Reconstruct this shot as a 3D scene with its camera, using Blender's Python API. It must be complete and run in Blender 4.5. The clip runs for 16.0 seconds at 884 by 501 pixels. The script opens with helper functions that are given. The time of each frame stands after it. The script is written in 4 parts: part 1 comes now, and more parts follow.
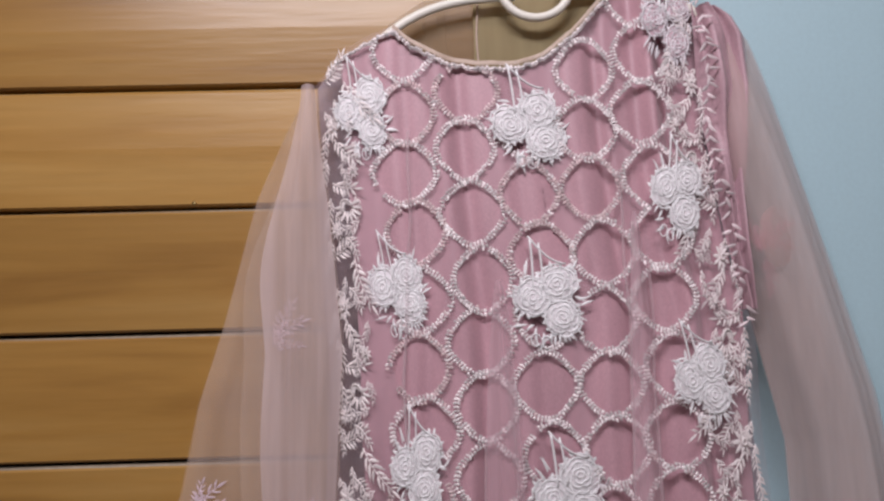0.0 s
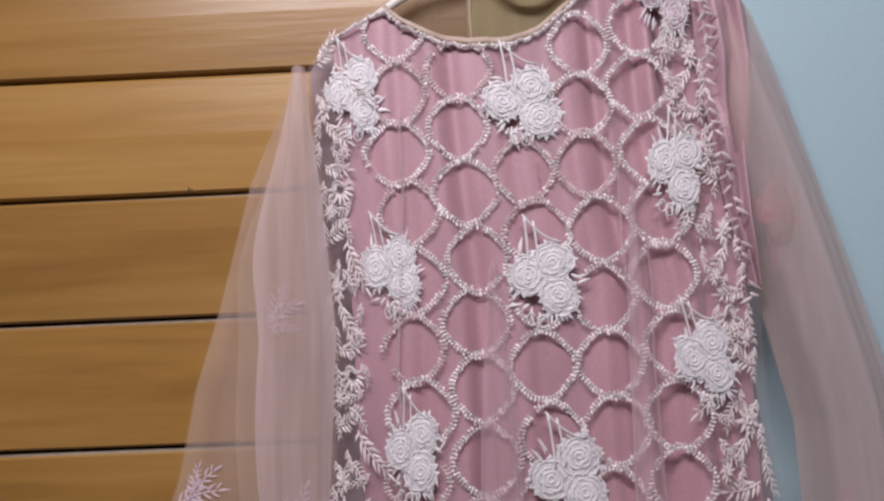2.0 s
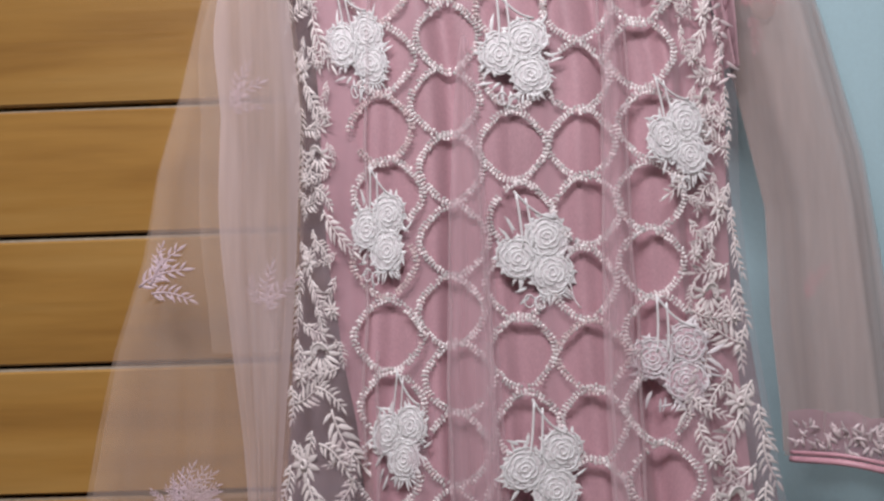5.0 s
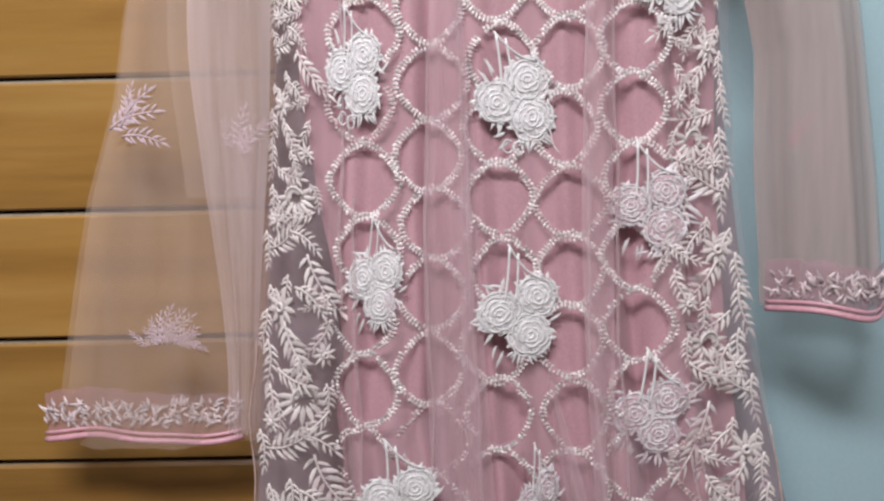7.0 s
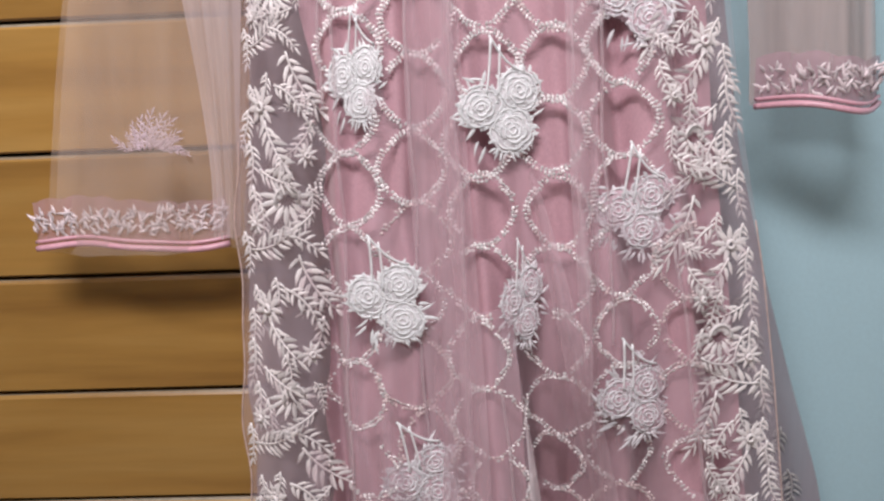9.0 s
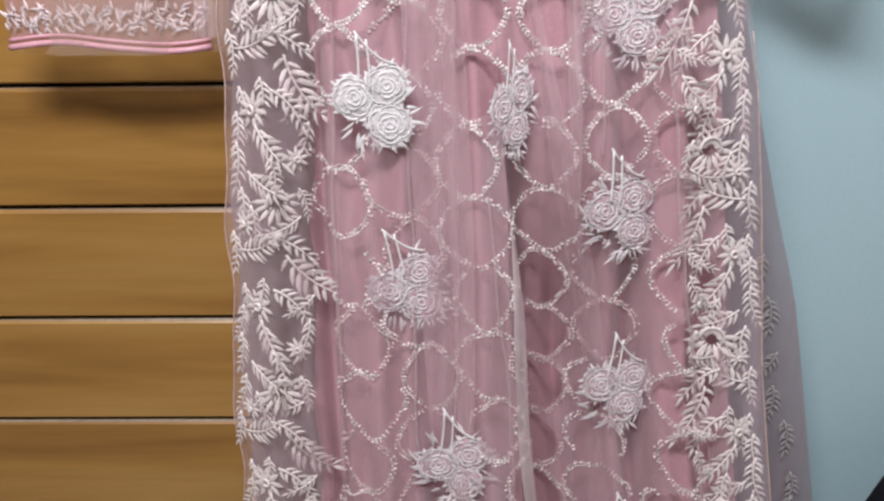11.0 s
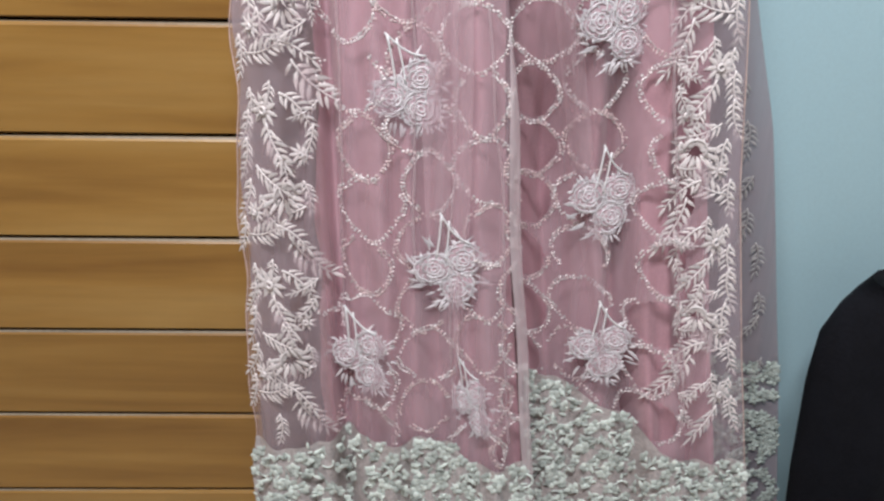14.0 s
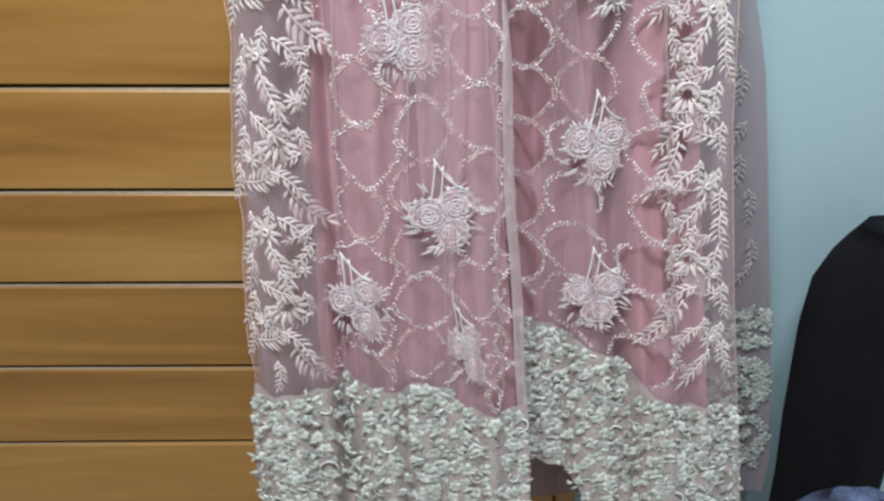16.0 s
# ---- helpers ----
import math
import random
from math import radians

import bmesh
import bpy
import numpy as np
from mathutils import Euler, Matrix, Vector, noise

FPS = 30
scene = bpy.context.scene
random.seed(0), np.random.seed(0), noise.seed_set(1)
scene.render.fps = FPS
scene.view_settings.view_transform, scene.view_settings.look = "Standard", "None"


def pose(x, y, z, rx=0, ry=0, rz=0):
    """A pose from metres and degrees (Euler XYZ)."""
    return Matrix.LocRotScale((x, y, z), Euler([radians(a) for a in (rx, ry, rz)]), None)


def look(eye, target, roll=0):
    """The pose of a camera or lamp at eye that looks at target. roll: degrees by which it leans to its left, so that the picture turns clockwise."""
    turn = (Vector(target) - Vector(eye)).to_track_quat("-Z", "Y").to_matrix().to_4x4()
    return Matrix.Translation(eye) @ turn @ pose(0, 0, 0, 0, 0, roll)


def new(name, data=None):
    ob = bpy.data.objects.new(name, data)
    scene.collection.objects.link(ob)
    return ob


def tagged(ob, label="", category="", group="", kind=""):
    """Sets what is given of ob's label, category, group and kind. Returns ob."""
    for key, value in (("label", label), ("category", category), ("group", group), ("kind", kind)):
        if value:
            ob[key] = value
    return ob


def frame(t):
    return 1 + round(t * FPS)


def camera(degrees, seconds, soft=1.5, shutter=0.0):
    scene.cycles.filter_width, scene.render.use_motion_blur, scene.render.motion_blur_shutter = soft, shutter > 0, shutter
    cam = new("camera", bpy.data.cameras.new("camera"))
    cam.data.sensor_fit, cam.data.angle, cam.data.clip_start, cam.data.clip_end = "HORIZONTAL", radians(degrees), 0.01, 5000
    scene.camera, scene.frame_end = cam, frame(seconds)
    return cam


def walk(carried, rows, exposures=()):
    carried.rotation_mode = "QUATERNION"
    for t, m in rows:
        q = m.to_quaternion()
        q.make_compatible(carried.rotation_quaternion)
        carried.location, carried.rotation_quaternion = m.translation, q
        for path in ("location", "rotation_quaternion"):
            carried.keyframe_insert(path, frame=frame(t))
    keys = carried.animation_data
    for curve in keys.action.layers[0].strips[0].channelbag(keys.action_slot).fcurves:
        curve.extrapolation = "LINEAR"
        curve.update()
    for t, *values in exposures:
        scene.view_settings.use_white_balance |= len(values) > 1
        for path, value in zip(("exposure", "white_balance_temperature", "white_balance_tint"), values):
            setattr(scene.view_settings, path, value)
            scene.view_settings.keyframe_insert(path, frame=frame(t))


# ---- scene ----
cam = camera(54.1, 16.0, soft=2.5)
PATH = [
    (0, (0.055, -0.017, 1.497), (0.097, 1.969, 1.733), -1.5),
    (0.5, (0.081, -0.006, 1.493), (0.079, 1.98, 1.735), -1.5),
    (1, (0.088, -0.008, 1.499), (0.067, 1.977, 1.746), -1.8),
    (1.5, (0.094, -0.011, 1.5), (0.054, 1.973, 1.748), -2.2),
    (2, (0.095, -0.005, 1.482), (0.046, 1.981, 1.714), -2.3),
    (2.5, (0.103, 0.0, 1.464), (0.043, 1.992, 1.631), -2.3),
    (3, (0.109, 0.005, 1.461), (0.043, 1.999, 1.604), -2.6),
    (3.5, (0.108, 0.004, 1.46), (0.044, 1.999, 1.589), -2.6),
    (4, (0.117, 0.01, 1.442), (0.048, 2.007, 1.521), -2.6),
    (4.5, (0.108, 0.015, 1.406), (0.07, 2.014, 1.446), -2.1),
    (7, (0.126, 0.028, 1.352), (0.089, 2.008, 1.074), -1.4),
    (7.5, (0.134, 0.023, 1.333), (0.089, 1.99, 0.975), -2.2),
    (8, (0.14, 0.018, 1.307), (0.069, 1.977, 0.91), -2.5),
    (8.5, (0.144, 0.015, 1.289), (0.059, 1.966, 0.861), -2.4),
    (9, (0.151, 0.017, 1.263), (0.072, 1.954, 0.774), -2.4),
    (9.5, (0.161, 0.017, 1.237), (0.071, 1.948, 0.726), -2.6),
    (10, (0.161, 0.012, 1.214), (0.071, 1.927, 0.642), -2.1),
    (12.5, (0.113, -0.018, 1.142), (0.155, 1.815, 0.342), 0.7),
    (13, (0.116, -0.035, 1.13), (0.167, 1.785, 0.301), 0.6),
    (13.5, (0.119, -0.052, 1.116), (0.159, 1.751, 0.252), 0.7),
    (14, (0.115, -0.063, 1.106), (0.156, 1.734, 0.229), 1.0),
    (14.5, (0.114, -0.066, 1.101), (0.174, 1.737, 0.237), 0.5),
    (15, (0.11, -0.072, 1.095), (0.169, 1.705, 0.179), 0.5),
    (15.5, (0.117, -0.08, 1.084), (0.161, 1.69, 0.154), 0.5),
    (16, (0.119, -0.08, 1.087), (0.163, 1.688, 0.152), 0.5),
]
walk(cam, [(t, look(eye, target, roll)) for t, eye, target, roll in PATH],
     exposures=[(0, 0.04, 6500, 15), (2.5, 0.03, 6500, 17), (4.5, 0.22, 6500, 12), (7, 0.6, 6500, 7), (10, 0.95, 6500, 9), (12.5, 1.14, 6450, 7), (14, 1.23, 6300, 4), (16, 1.3, 6150, 1)])

# ---- light ----
world = bpy.data.worlds.new("world")
scene.world = world
world.use_nodes = True
world.node_tree.nodes["Background"].inputs[0].default_value = (0.8, 0.9, 1.0, 1)
world.node_tree.nodes["Background"].inputs[1].default_value = 0.1


def area_lamp(name, eye, target, sx, sy, watts, colour):
    data = bpy.data.lights.new(name, "AREA")
    data.shape, data.size, data.size_y, data.energy, data.color = "RECTANGLE", sx, sy, watts, colour
    lamp = new(name, data)
    lamp.matrix_world = look(eye, target)
    return lamp


area_lamp("ceiling_lamp_light", (-0.1, -0.35, 2.5), (0.1, 0.65, 0.9), 0.9, 0.25, 20.7, (0.985, 0.955, 1.0))


# ---- materials ----
def material(name, colour, rough=0.6, metal=0.0, scale=30.0, vary=0.12, bump=0.15, fine=220.0, spec=0.5, sheen=0.0, rand=0.0, stretch=(1, 1, 1), island=0.0):
    """A principled surface with two scales of variation and relief."""
    m = bpy.data.materials.new(name)
    m.use_nodes = True
    nt = m.node_tree
    b = nt.nodes["Principled BSDF"]
    b.inputs["Roughness"].default_value, b.inputs["Metallic"].default_value = rough, metal
    b.inputs["Specular IOR Level"].default_value = spec
    b.inputs["Sheen Weight"].default_value = sheen
    tc = nt.nodes.new("ShaderNodeTexCoord")
    mp = nt.nodes.new("ShaderNodeMapping")
    mp.inputs["Scale"].default_value = stretch
    nt.links.new(tc.outputs["Object"], mp.inputs["Vector"])
    n1, n2 = nt.nodes.new("ShaderNodeTexNoise"), nt.nodes.new("ShaderNodeTexNoise")
    n1.inputs["Scale"].default_value, n2.inputs["Scale"].default_value = scale, fine
    n1.inputs["Detail"].default_value, n2.inputs["Detail"].default_value = 4, 2
    for n in (n1, n2):
        nt.links.new(mp.outputs[0], n.inputs["Vector"])
    mixv = nt.nodes.new("ShaderNodeMath")
    mixv.operation = "ADD"
    nt.links.new(n1.outputs["Fac"], mixv.inputs[0])
    nt.links.new(n2.outputs["Fac"], mixv.inputs[1])
    ramp = nt.nodes.new("ShaderNodeMapRange")
    ramp.inputs["From Min"].default_value, ramp.inputs["From Max"].default_value = 0.6, 1.4
    ramp.inputs["To Min"].default_value, ramp.inputs["To Max"].default_value = 1 - vary, 1 + vary
    nt.links.new(mixv.outputs[0], ramp.inputs["Value"])
    value = ramp.outputs[0]
    if rand:
        oi = nt.nodes.new("ShaderNodeObjectInfo")
        rr = nt.nodes.new("ShaderNodeMapRange")
        rr.inputs["To Min"].default_value, rr.inputs["To Max"].default_value = 1 - rand, 1 + rand
        nt.links.new(oi.outputs["Random"], rr.inputs["Value"])
        mul = nt.nodes.new("ShaderNodeMath")
        mul.operation = "MULTIPLY"
        nt.links.new(value, mul.inputs[0])
        nt.links.new(rr.outputs[0], mul.inputs[1])
        value = mul.outputs[0]
    if island:
        geo = nt.nodes.new("ShaderNodeNewGeometry")
        ri = nt.nodes.new("ShaderNodeMapRange")
        ri.inputs["To Min"].default_value, ri.inputs["To Max"].default_value = 1 - island, 1 + 0.25 * island
        nt.links.new(geo.outputs["Random Per Island"], ri.inputs["Value"])
        each = nt.nodes.new("ShaderNodeMath")
        each.operation = "MULTIPLY"
        nt.links.new(value, each.inputs[0])
        nt.links.new(ri.outputs[0], each.inputs[1])
        value = each.outputs[0]
    hsv = nt.nodes.new("ShaderNodeHueSaturation")
    hsv.inputs["Color"].default_value = (*colour, 1)
    nt.links.new(value, hsv.inputs["Value"])
    nt.links.new(hsv.outputs[0], b.inputs["Base Color"])
    bp = nt.nodes.new("ShaderNodeBump")
    bp.inputs["Strength"].default_value, bp.inputs["Distance"].default_value = bump, 0.002
    nt.links.new(n2.outputs["Fac"], bp.inputs["Height"])
    nt.links.new(bp.outputs[0], b.inputs["Normal"])
    return m


def sheer(name, colour, cover, vary=0.25, gathered=1.0):
    """Net: threads that cover a part of what lies behind; gathered: times denser in the skirt than in the bodice."""
    m = bpy.data.materials.new(name)
    m.use_nodes = True
    nt = m.node_tree
    nt.nodes.clear()
    out = nt.nodes.new("ShaderNodeOutputMaterial")
    mix, clear = nt.nodes.new("ShaderNodeMixShader"), nt.nodes.new("ShaderNodeBsdfTransparent")
    both, dif, tra = nt.nodes.new("ShaderNodeMixShader"), nt.nodes.new("ShaderNodeBsdfDiffuse"), nt.nodes.new("ShaderNodeBsdfTranslucent")
    dif.inputs[0].default_value = tra.inputs[0].default_value = (*colour, 1)
    both.inputs[0].default_value = 0.3
    tc, noi, rng = nt.nodes.new("ShaderNodeTexCoord"), nt.nodes.new("ShaderNodeTexNoise"), nt.nodes.new("ShaderNodeMapRange")
    mp = nt.nodes.new("ShaderNodeMapping")
    mp.inputs["Scale"].default_value = (60, 60, 5)
    nt.links.new(tc.outputs["Object"], mp.inputs[0])
    nt.links.new(mp.outputs[0], noi.inputs["Vector"])
    noi.inputs["Scale"].default_value = 1.0
    rng.inputs["From Min"].default_value, rng.inputs["From Max"].default_value = 0.3, 0.7
    rng.inputs["To Min"].default_value, rng.inputs["To Max"].default_value = cover * (1 - vary), cover * (1 + vary)
    nt.links.new(noi.outputs["Fac"], rng.inputs["Value"])
    sep, dense, mul = nt.nodes.new("ShaderNodeSeparateXYZ"), nt.nodes.new("ShaderNodeMapRange"), nt.nodes.new("ShaderNodeMath")
    nt.links.new(tc.outputs["Object"], sep.inputs[0])
    nt.links.new(sep.outputs[2], dense.inputs["Value"])
    dense.inputs["From Min"].default_value, dense.inputs["From Max"].default_value = 0.8, 1.4
    dense.inputs["To Min"].default_value, dense.inputs["To Max"].default_value = gathered, 1.0
    mul.operation = "MULTIPLY"
    nt.links.new(rng.outputs[0], mul.inputs[0])
    nt.links.new(dense.outputs[0], mul.inputs[1])
    nt.links.new(mul.outputs[0], mix.inputs[0])
    nt.links.new(dif.outputs[0], both.inputs[1])
    nt.links.new(tra.outputs[0], both.inputs[2])
    nt.links.new(clear.outputs[0], mix.inputs[1])
    nt.links.new(both.outputs[0], mix.inputs[2])
    nt.links.new(mix.outputs[0], out.inputs[0])
    return m


def wood_material():
    m = bpy.data.materials.new("varnished_wood")
    m.use_nodes = True
    nt = m.node_tree
    b = nt.nodes["Principled BSDF"]
    tc, mp, oi = nt.nodes.new("ShaderNodeTexCoord"), nt.nodes.new("ShaderNodeMapping"), nt.nodes.new("ShaderNodeObjectInfo")
    comb = nt.nodes.new("ShaderNodeCombineXYZ")
    mul = nt.nodes.new("ShaderNodeMath")
    mul.operation, mul.inputs[1].default_value = "MULTIPLY", 37.0
    nt.links.new(oi.outputs["Random"], mul.inputs[0])
    for k in range(3):
        nt.links.new(mul.outputs[0], comb.inputs[k])
    nt.links.new(tc.outputs["Object"], mp.inputs["Vector"])
    nt.links.new(comb.outputs[0], mp.inputs["Location"])
    mp.inputs["Scale"].default_value = (1.3, 8, 15)
    grain = nt.nodes.new("ShaderNodeTexNoise")
    grain.inputs["Scale"].default_value, grain.inputs["Detail"].default_value, grain.inputs["Distortion"].default_value = 1.3, 6, 0.5
    fibre = nt.nodes.new("ShaderNodeTexNoise")
    fibre.inputs["Scale"].default_value, fibre.inputs["Detail"].default_value = 9, 3
    nt.links.new(mp.outputs[0], grain.inputs["Vector"])
    nt.links.new(mp.outputs[0], fibre.inputs["Vector"])
    ramp = nt.nodes.new("ShaderNodeValToRGB")
    e = ramp.color_ramp.elements
    e[0].position, e[0].color = 0.28, (0.225, 0.105, 0.024, 1)
    e[1].position, e[1].color = 0.75, (0.44, 0.256, 0.078, 1)
    mid = ramp.color_ramp.elements.new(0.5)
    mid.color = (0.365, 0.192, 0.047, 1)
    nt.links.new(grain.outputs["Fac"], ramp.inputs[0])
    hsv = nt.nodes.new("ShaderNodeHueSaturation")
    rr = nt.nodes.new("ShaderNodeMapRange")
    rr.inputs["To Min"].default_value, rr.inputs["To Max"].default_value = 0.89, 1.11
    nt.links.new(fibre.outputs["Fac"], rr.inputs["Value"])
    each = nt.nodes.new("ShaderNodeMapRange")
    each.inputs["To Min"].default_value, each.inputs["To Max"].default_value = 0.9, 1.1
    nt.links.new(oi.outputs["Random"], each.inputs["Value"])
    both = nt.nodes.new("ShaderNodeMath")
    both.operation = "MULTIPLY"
    nt.links.new(rr.outputs[0], both.inputs[0])
    nt.links.new(each.outputs[0], both.inputs[1])
    nt.links.new(both.outputs[0], hsv.inputs["Value"])
    nt.links.new(ramp.outputs[0], hsv.inputs["Color"])
    nt.links.new(hsv.outputs[0], b.inputs["Base Color"])
    b.inputs["Roughness"].default_value = 0.33
    b.inputs["Specular IOR Level"].default_value = 0.5
    bp = nt.nodes.new("ShaderNodeBump")
    bp.inputs["Strength"].default_value, bp.inputs["Distance"].default_value = 0.12, 0.002
    nt.links.new(fibre.outputs["Fac"], bp.inputs["Height"])
    nt.links.new(bp.outputs[0], b.inputs["Normal"])
    return m


WOOD = wood_material()
EDGE = material("pale_wood_edge", (0.29, 0.235, 0.17), 0.5, scale=9, vary=0.35, bump=0.2)
GAP = material("dark_gap", (0.035, 0.02, 0.012), 0.8)
PAINT = material("pale_wall_paint", (0.45, 0.63, 0.69), 0.42, spec=0.8, scale=4, vary=0.04, bump=0.05)
PLASTER = material("plaster", (0.74, 0.74, 0.72), 0.8, scale=3, vary=0.04)
TILE = material("floor_tile", (0.42, 0.38, 0.34), 0.35, scale=6, vary=0.1)
LINING = material("pink_lining", (0.50, 0.284, 0.326), 0.5, scale=14, vary=0.2, bump=0.06, fine=500, sheen=0.25, stretch=(3, 3, 0.7))
NET = sheer("pink_net", (0.83, 0.65, 0.71), 0.15, gathered=2.0)
PLEATNET = sheer("doubled_pink_net", (0.82, 0.62, 0.67), 0.32, 0.3)
SLEEVE = sheer("sleeve_net", (0.82, 0.67, 0.59), 0.225, 0.15)
# back net: shade behind the front panels is put into this darker colour
BACKNET = sheer("shaded_back_net", (0.40, 0.335, 0.37), 0.8, 0.15)
PIPING = material("pale_piping", (0.58, 0.42, 0.38), 0.5, scale=60, vary=0.3, bump=0.3)
THREAD = material("pale_thread", (0.92, 0.83, 0.82), 0.36, island=0.3, scale=60, vary=0.14, bump=0.14, fine=900, spec=0.6, sheen=0.3)
BEAD = material("pale_sequin", (0.97, 0.89, 0.89), 0.25, island=0.5, scale=90, vary=0.25, bump=0.3, fine=700)
DULLBEAD = material("dull_sequin", (0.76, 0.60, 0.60), 0.35, island=0.4, scale=90, vary=0.25, bump=0.3, fine=700)
ROSEBED = material("rose_ground", (0.80, 0.75, 0.77), 0.45, scale=60, vary=0.25, bump=0.25, fine=700)
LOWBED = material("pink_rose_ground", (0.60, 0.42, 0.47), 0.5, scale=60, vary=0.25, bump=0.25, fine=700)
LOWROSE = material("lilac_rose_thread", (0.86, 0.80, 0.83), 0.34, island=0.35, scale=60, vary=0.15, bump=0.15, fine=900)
ROSE = material("rose_thread", (0.93, 0.91, 0.92), 0.34, island=0.22, scale=60, vary=0.12, bump=0.15, fine=900, spec=0.6)
LACE = material("silver_lace", (0.83, 0.89, 0.83), 0.32, metal=0.1, island=0.5, scale=60, vary=0.2, bump=0.25, fine=500)
LACEBED = material("lace_ground", (0.50, 0.44, 0.43), 0.6, scale=50, vary=0.35, bump=0.5, fine=300)
SATIN = material("pink_satin", (0.70, 0.37, 0.44), 0.35, scale=40, vary=0.15, bump=0.2)
MOTIF = material("sleeve_thread", (0.66, 0.51, 0.56), 0.45, scale=60, vary=0.15, bump=0.4)
PLASTIC = material("white_plastic", (0.82, 0.78, 0.70), 0.35, scale=20, vary=0.04, bump=0.05)
BLACK = material("black_cloth", (0.007, 0.007, 0.010), 0.9, spec=0.2, scale=30, vary=0.3, bump=0.5)
BLUE = material("blue_cloth", (0.10, 0.13, 0.24), 0.8, scale=35, vary=0.6, bump=0.4)
STEEL = material("steel", (0.5, 0.5, 0.5), 0.3, metal=1.0)


# ---- mesh helpers ----
def link(name, verts, faces, mat, parent=None, label="", smooth=True):
    me = bpy.data.meshes.new(name)
    me.from_pydata([tuple(map(float, v)) for v in verts], [], [tuple(map(int, f)) for f in faces])
    me.materials.append(mat)
    if smooth:
        me.polygons.foreach_set("use_smooth", [True] * len(me.polygons))
    me.update()
    ob = new(name, me)
    ob.parent = parent
    if label:
        tagged(ob, label)
    return ob


def box(name, lo, hi, mat, parent=None, bevel=0.0, label=""):
    bm = bmesh.new()
    bmesh.ops.create_cube(bm, size=1)
    for v in bm.verts:
        v.co = [lo[k] + (v.co[k] + 0.5) * (hi[k] - lo[k]) for k in range(3)]
    if bevel:
        bmesh.ops.bevel(bm, geom=bm.edges[:], offset=bevel, segments=2, affect="EDGES")
    me = bpy.data.meshes.new(name)
    bm.to_mesh(me)
    bm.free()
    me.materials.append(mat)
    ob = new(name, me)
    ob.parent = parent
    if label:
        tagged(ob, label)
    return ob


def tube(path, radius, sides=7, closed=False):
    """Vertices and faces of a tube along a path."""
    p = np.array(path, float)
    n = len(p)
    d = np.roll(p, -1, 0) - np.roll(p, 1, 0)
    if not closed:
        d[0], d[-1] = p[1] - p[0], p[-1] - p[-2]
    d /= np.linalg.norm(d, axis=1)[:, None] + 1e-12
    up = np.where(np.abs(d[:, 1:2]) < 0.9, [[0, 1, 0]], [[1, 0, 0]])
    a = np.cross(d, up)
    a /= np.linalg.norm(a, axis=1)[:, None]
    b = np.cross(d, a)
    r = np.broadcast_to(np.asarray(radius, float), (n,))
    ang = np.arange(sides) * 2 * math.pi / sides
    v = (p[:, None] + r[:, None, None] * (np.cos(ang)[None, :, None] * a[:, None] + np.sin(ang)[None, :, None] * b[:, None])).reshape(-1, 3)
    f = []
    for i in range(n if closed else n - 1):
        j = (i + 1) % n
        for k in range(sides):
            m = (k + 1) % sides
            f.append((i * sides + k, i * sides + m, j * sides + m, j * sides + k))
    if not closed:
        f += [tuple(range(sides))[::-1], tuple((n - 1) * sides + k for k in range(sides))]
    return v, f


class Bag:
    """Collects pieces of one mesh."""

    def __init__(self):
        self.v, self.f, self.n = [], [], 0

    def add(self, v, f):
        v = np.asarray(v, float)
        self.v.append(v)
        self.f += [tuple(i + self.n for i in face) for face in f]
        self.n += len(v)
        return self

    def verts(self):
        return np.concatenate(self.v)

    def link(self, name, mat, parent=None, label=""):
        return link(name, self.verts(), self.f, mat, parent, label)


def grid_faces(nu, nv):
    return [(j * nu + i, j * nu + i + 1, (j + 1) * nu + i + 1, (j + 1) * nu + i) for j in range(nv - 1) for i in range(nu - 1)]


def leaf(length, width, height=0.001, curl=0.0):
    """A low padded leaf along +x that faces -y, its tip curled sideways; x, y, z."""
    s = [(0, 0, 0), (0.28, 0.44, 0), (0.62, 0.42, 0), (1, 0, 0), (0.62, -0.42, 0), (0.28, -0.44, 0), (0.25, 0, 1), (0.68, 0, 0.85)]
    v = [(a * length, -h * height, b * width + curl * length * a * a) for a, b, h in s]
    f = [(0, 1, 6), (1, 2, 7, 6), (2, 3, 7), (3, 4, 7), (4, 5, 6, 7), (5, 0, 6)]
    return np.array(v), [q[::-1] for q in f]


def turned(v, angle, at=(0, 0, 0)):
    """Turned in the x-z plane by degrees, then moved."""
    c, s = math.cos(radians(angle)), math.sin(radians(angle))
    w = np.array(v, float)
    x, z = w[:, 0].copy(), w[:, 2].copy()
    w[:, 0], w[:, 2] = c * x - s * z, s * x + c * z
    return w + np.asarray(at, float)


# ---- the room ----
def room():
    box("floor", (-2.2, -2.4, -0.1), (2.2, 1.1, 0), TILE)
    box("ceiling", (-2.2, -2.4, 2.7), (2.2, 1.1, 2.8), PLASTER)
    box("wall_north", (0.328, 0.845, 0), (2.2, 0.95, 2.7), PAINT)
    box("wall_south", (-2.2, -2.5, 0), (2.2, -2.4, 2.7), PLASTER)
    box("wall_west", (-2.3, -2.5, 0), (-2.2, 1.1, 2.7), PLASTER)
    box("wall_east", (2.2, -2.5, 0), (2.3, 1.1, 2.7), PLASTER)
    for n, lab in (("floor", "brown tiled floor of the room"), ("ceiling", "white plaster ceiling"), ("wall_north", "pale blue-white painted wall beside the wardrobe"),
                   ("wall_south", "white plaster wall"), ("wall_west", "white plaster wall"), ("wall_east", "white plaster wall")):
        tagged(bpy.data.objects[n], lab, n.split("_")[0], kind="structure")


room()

BOARD, TOPLINE = 0.118, 1.758


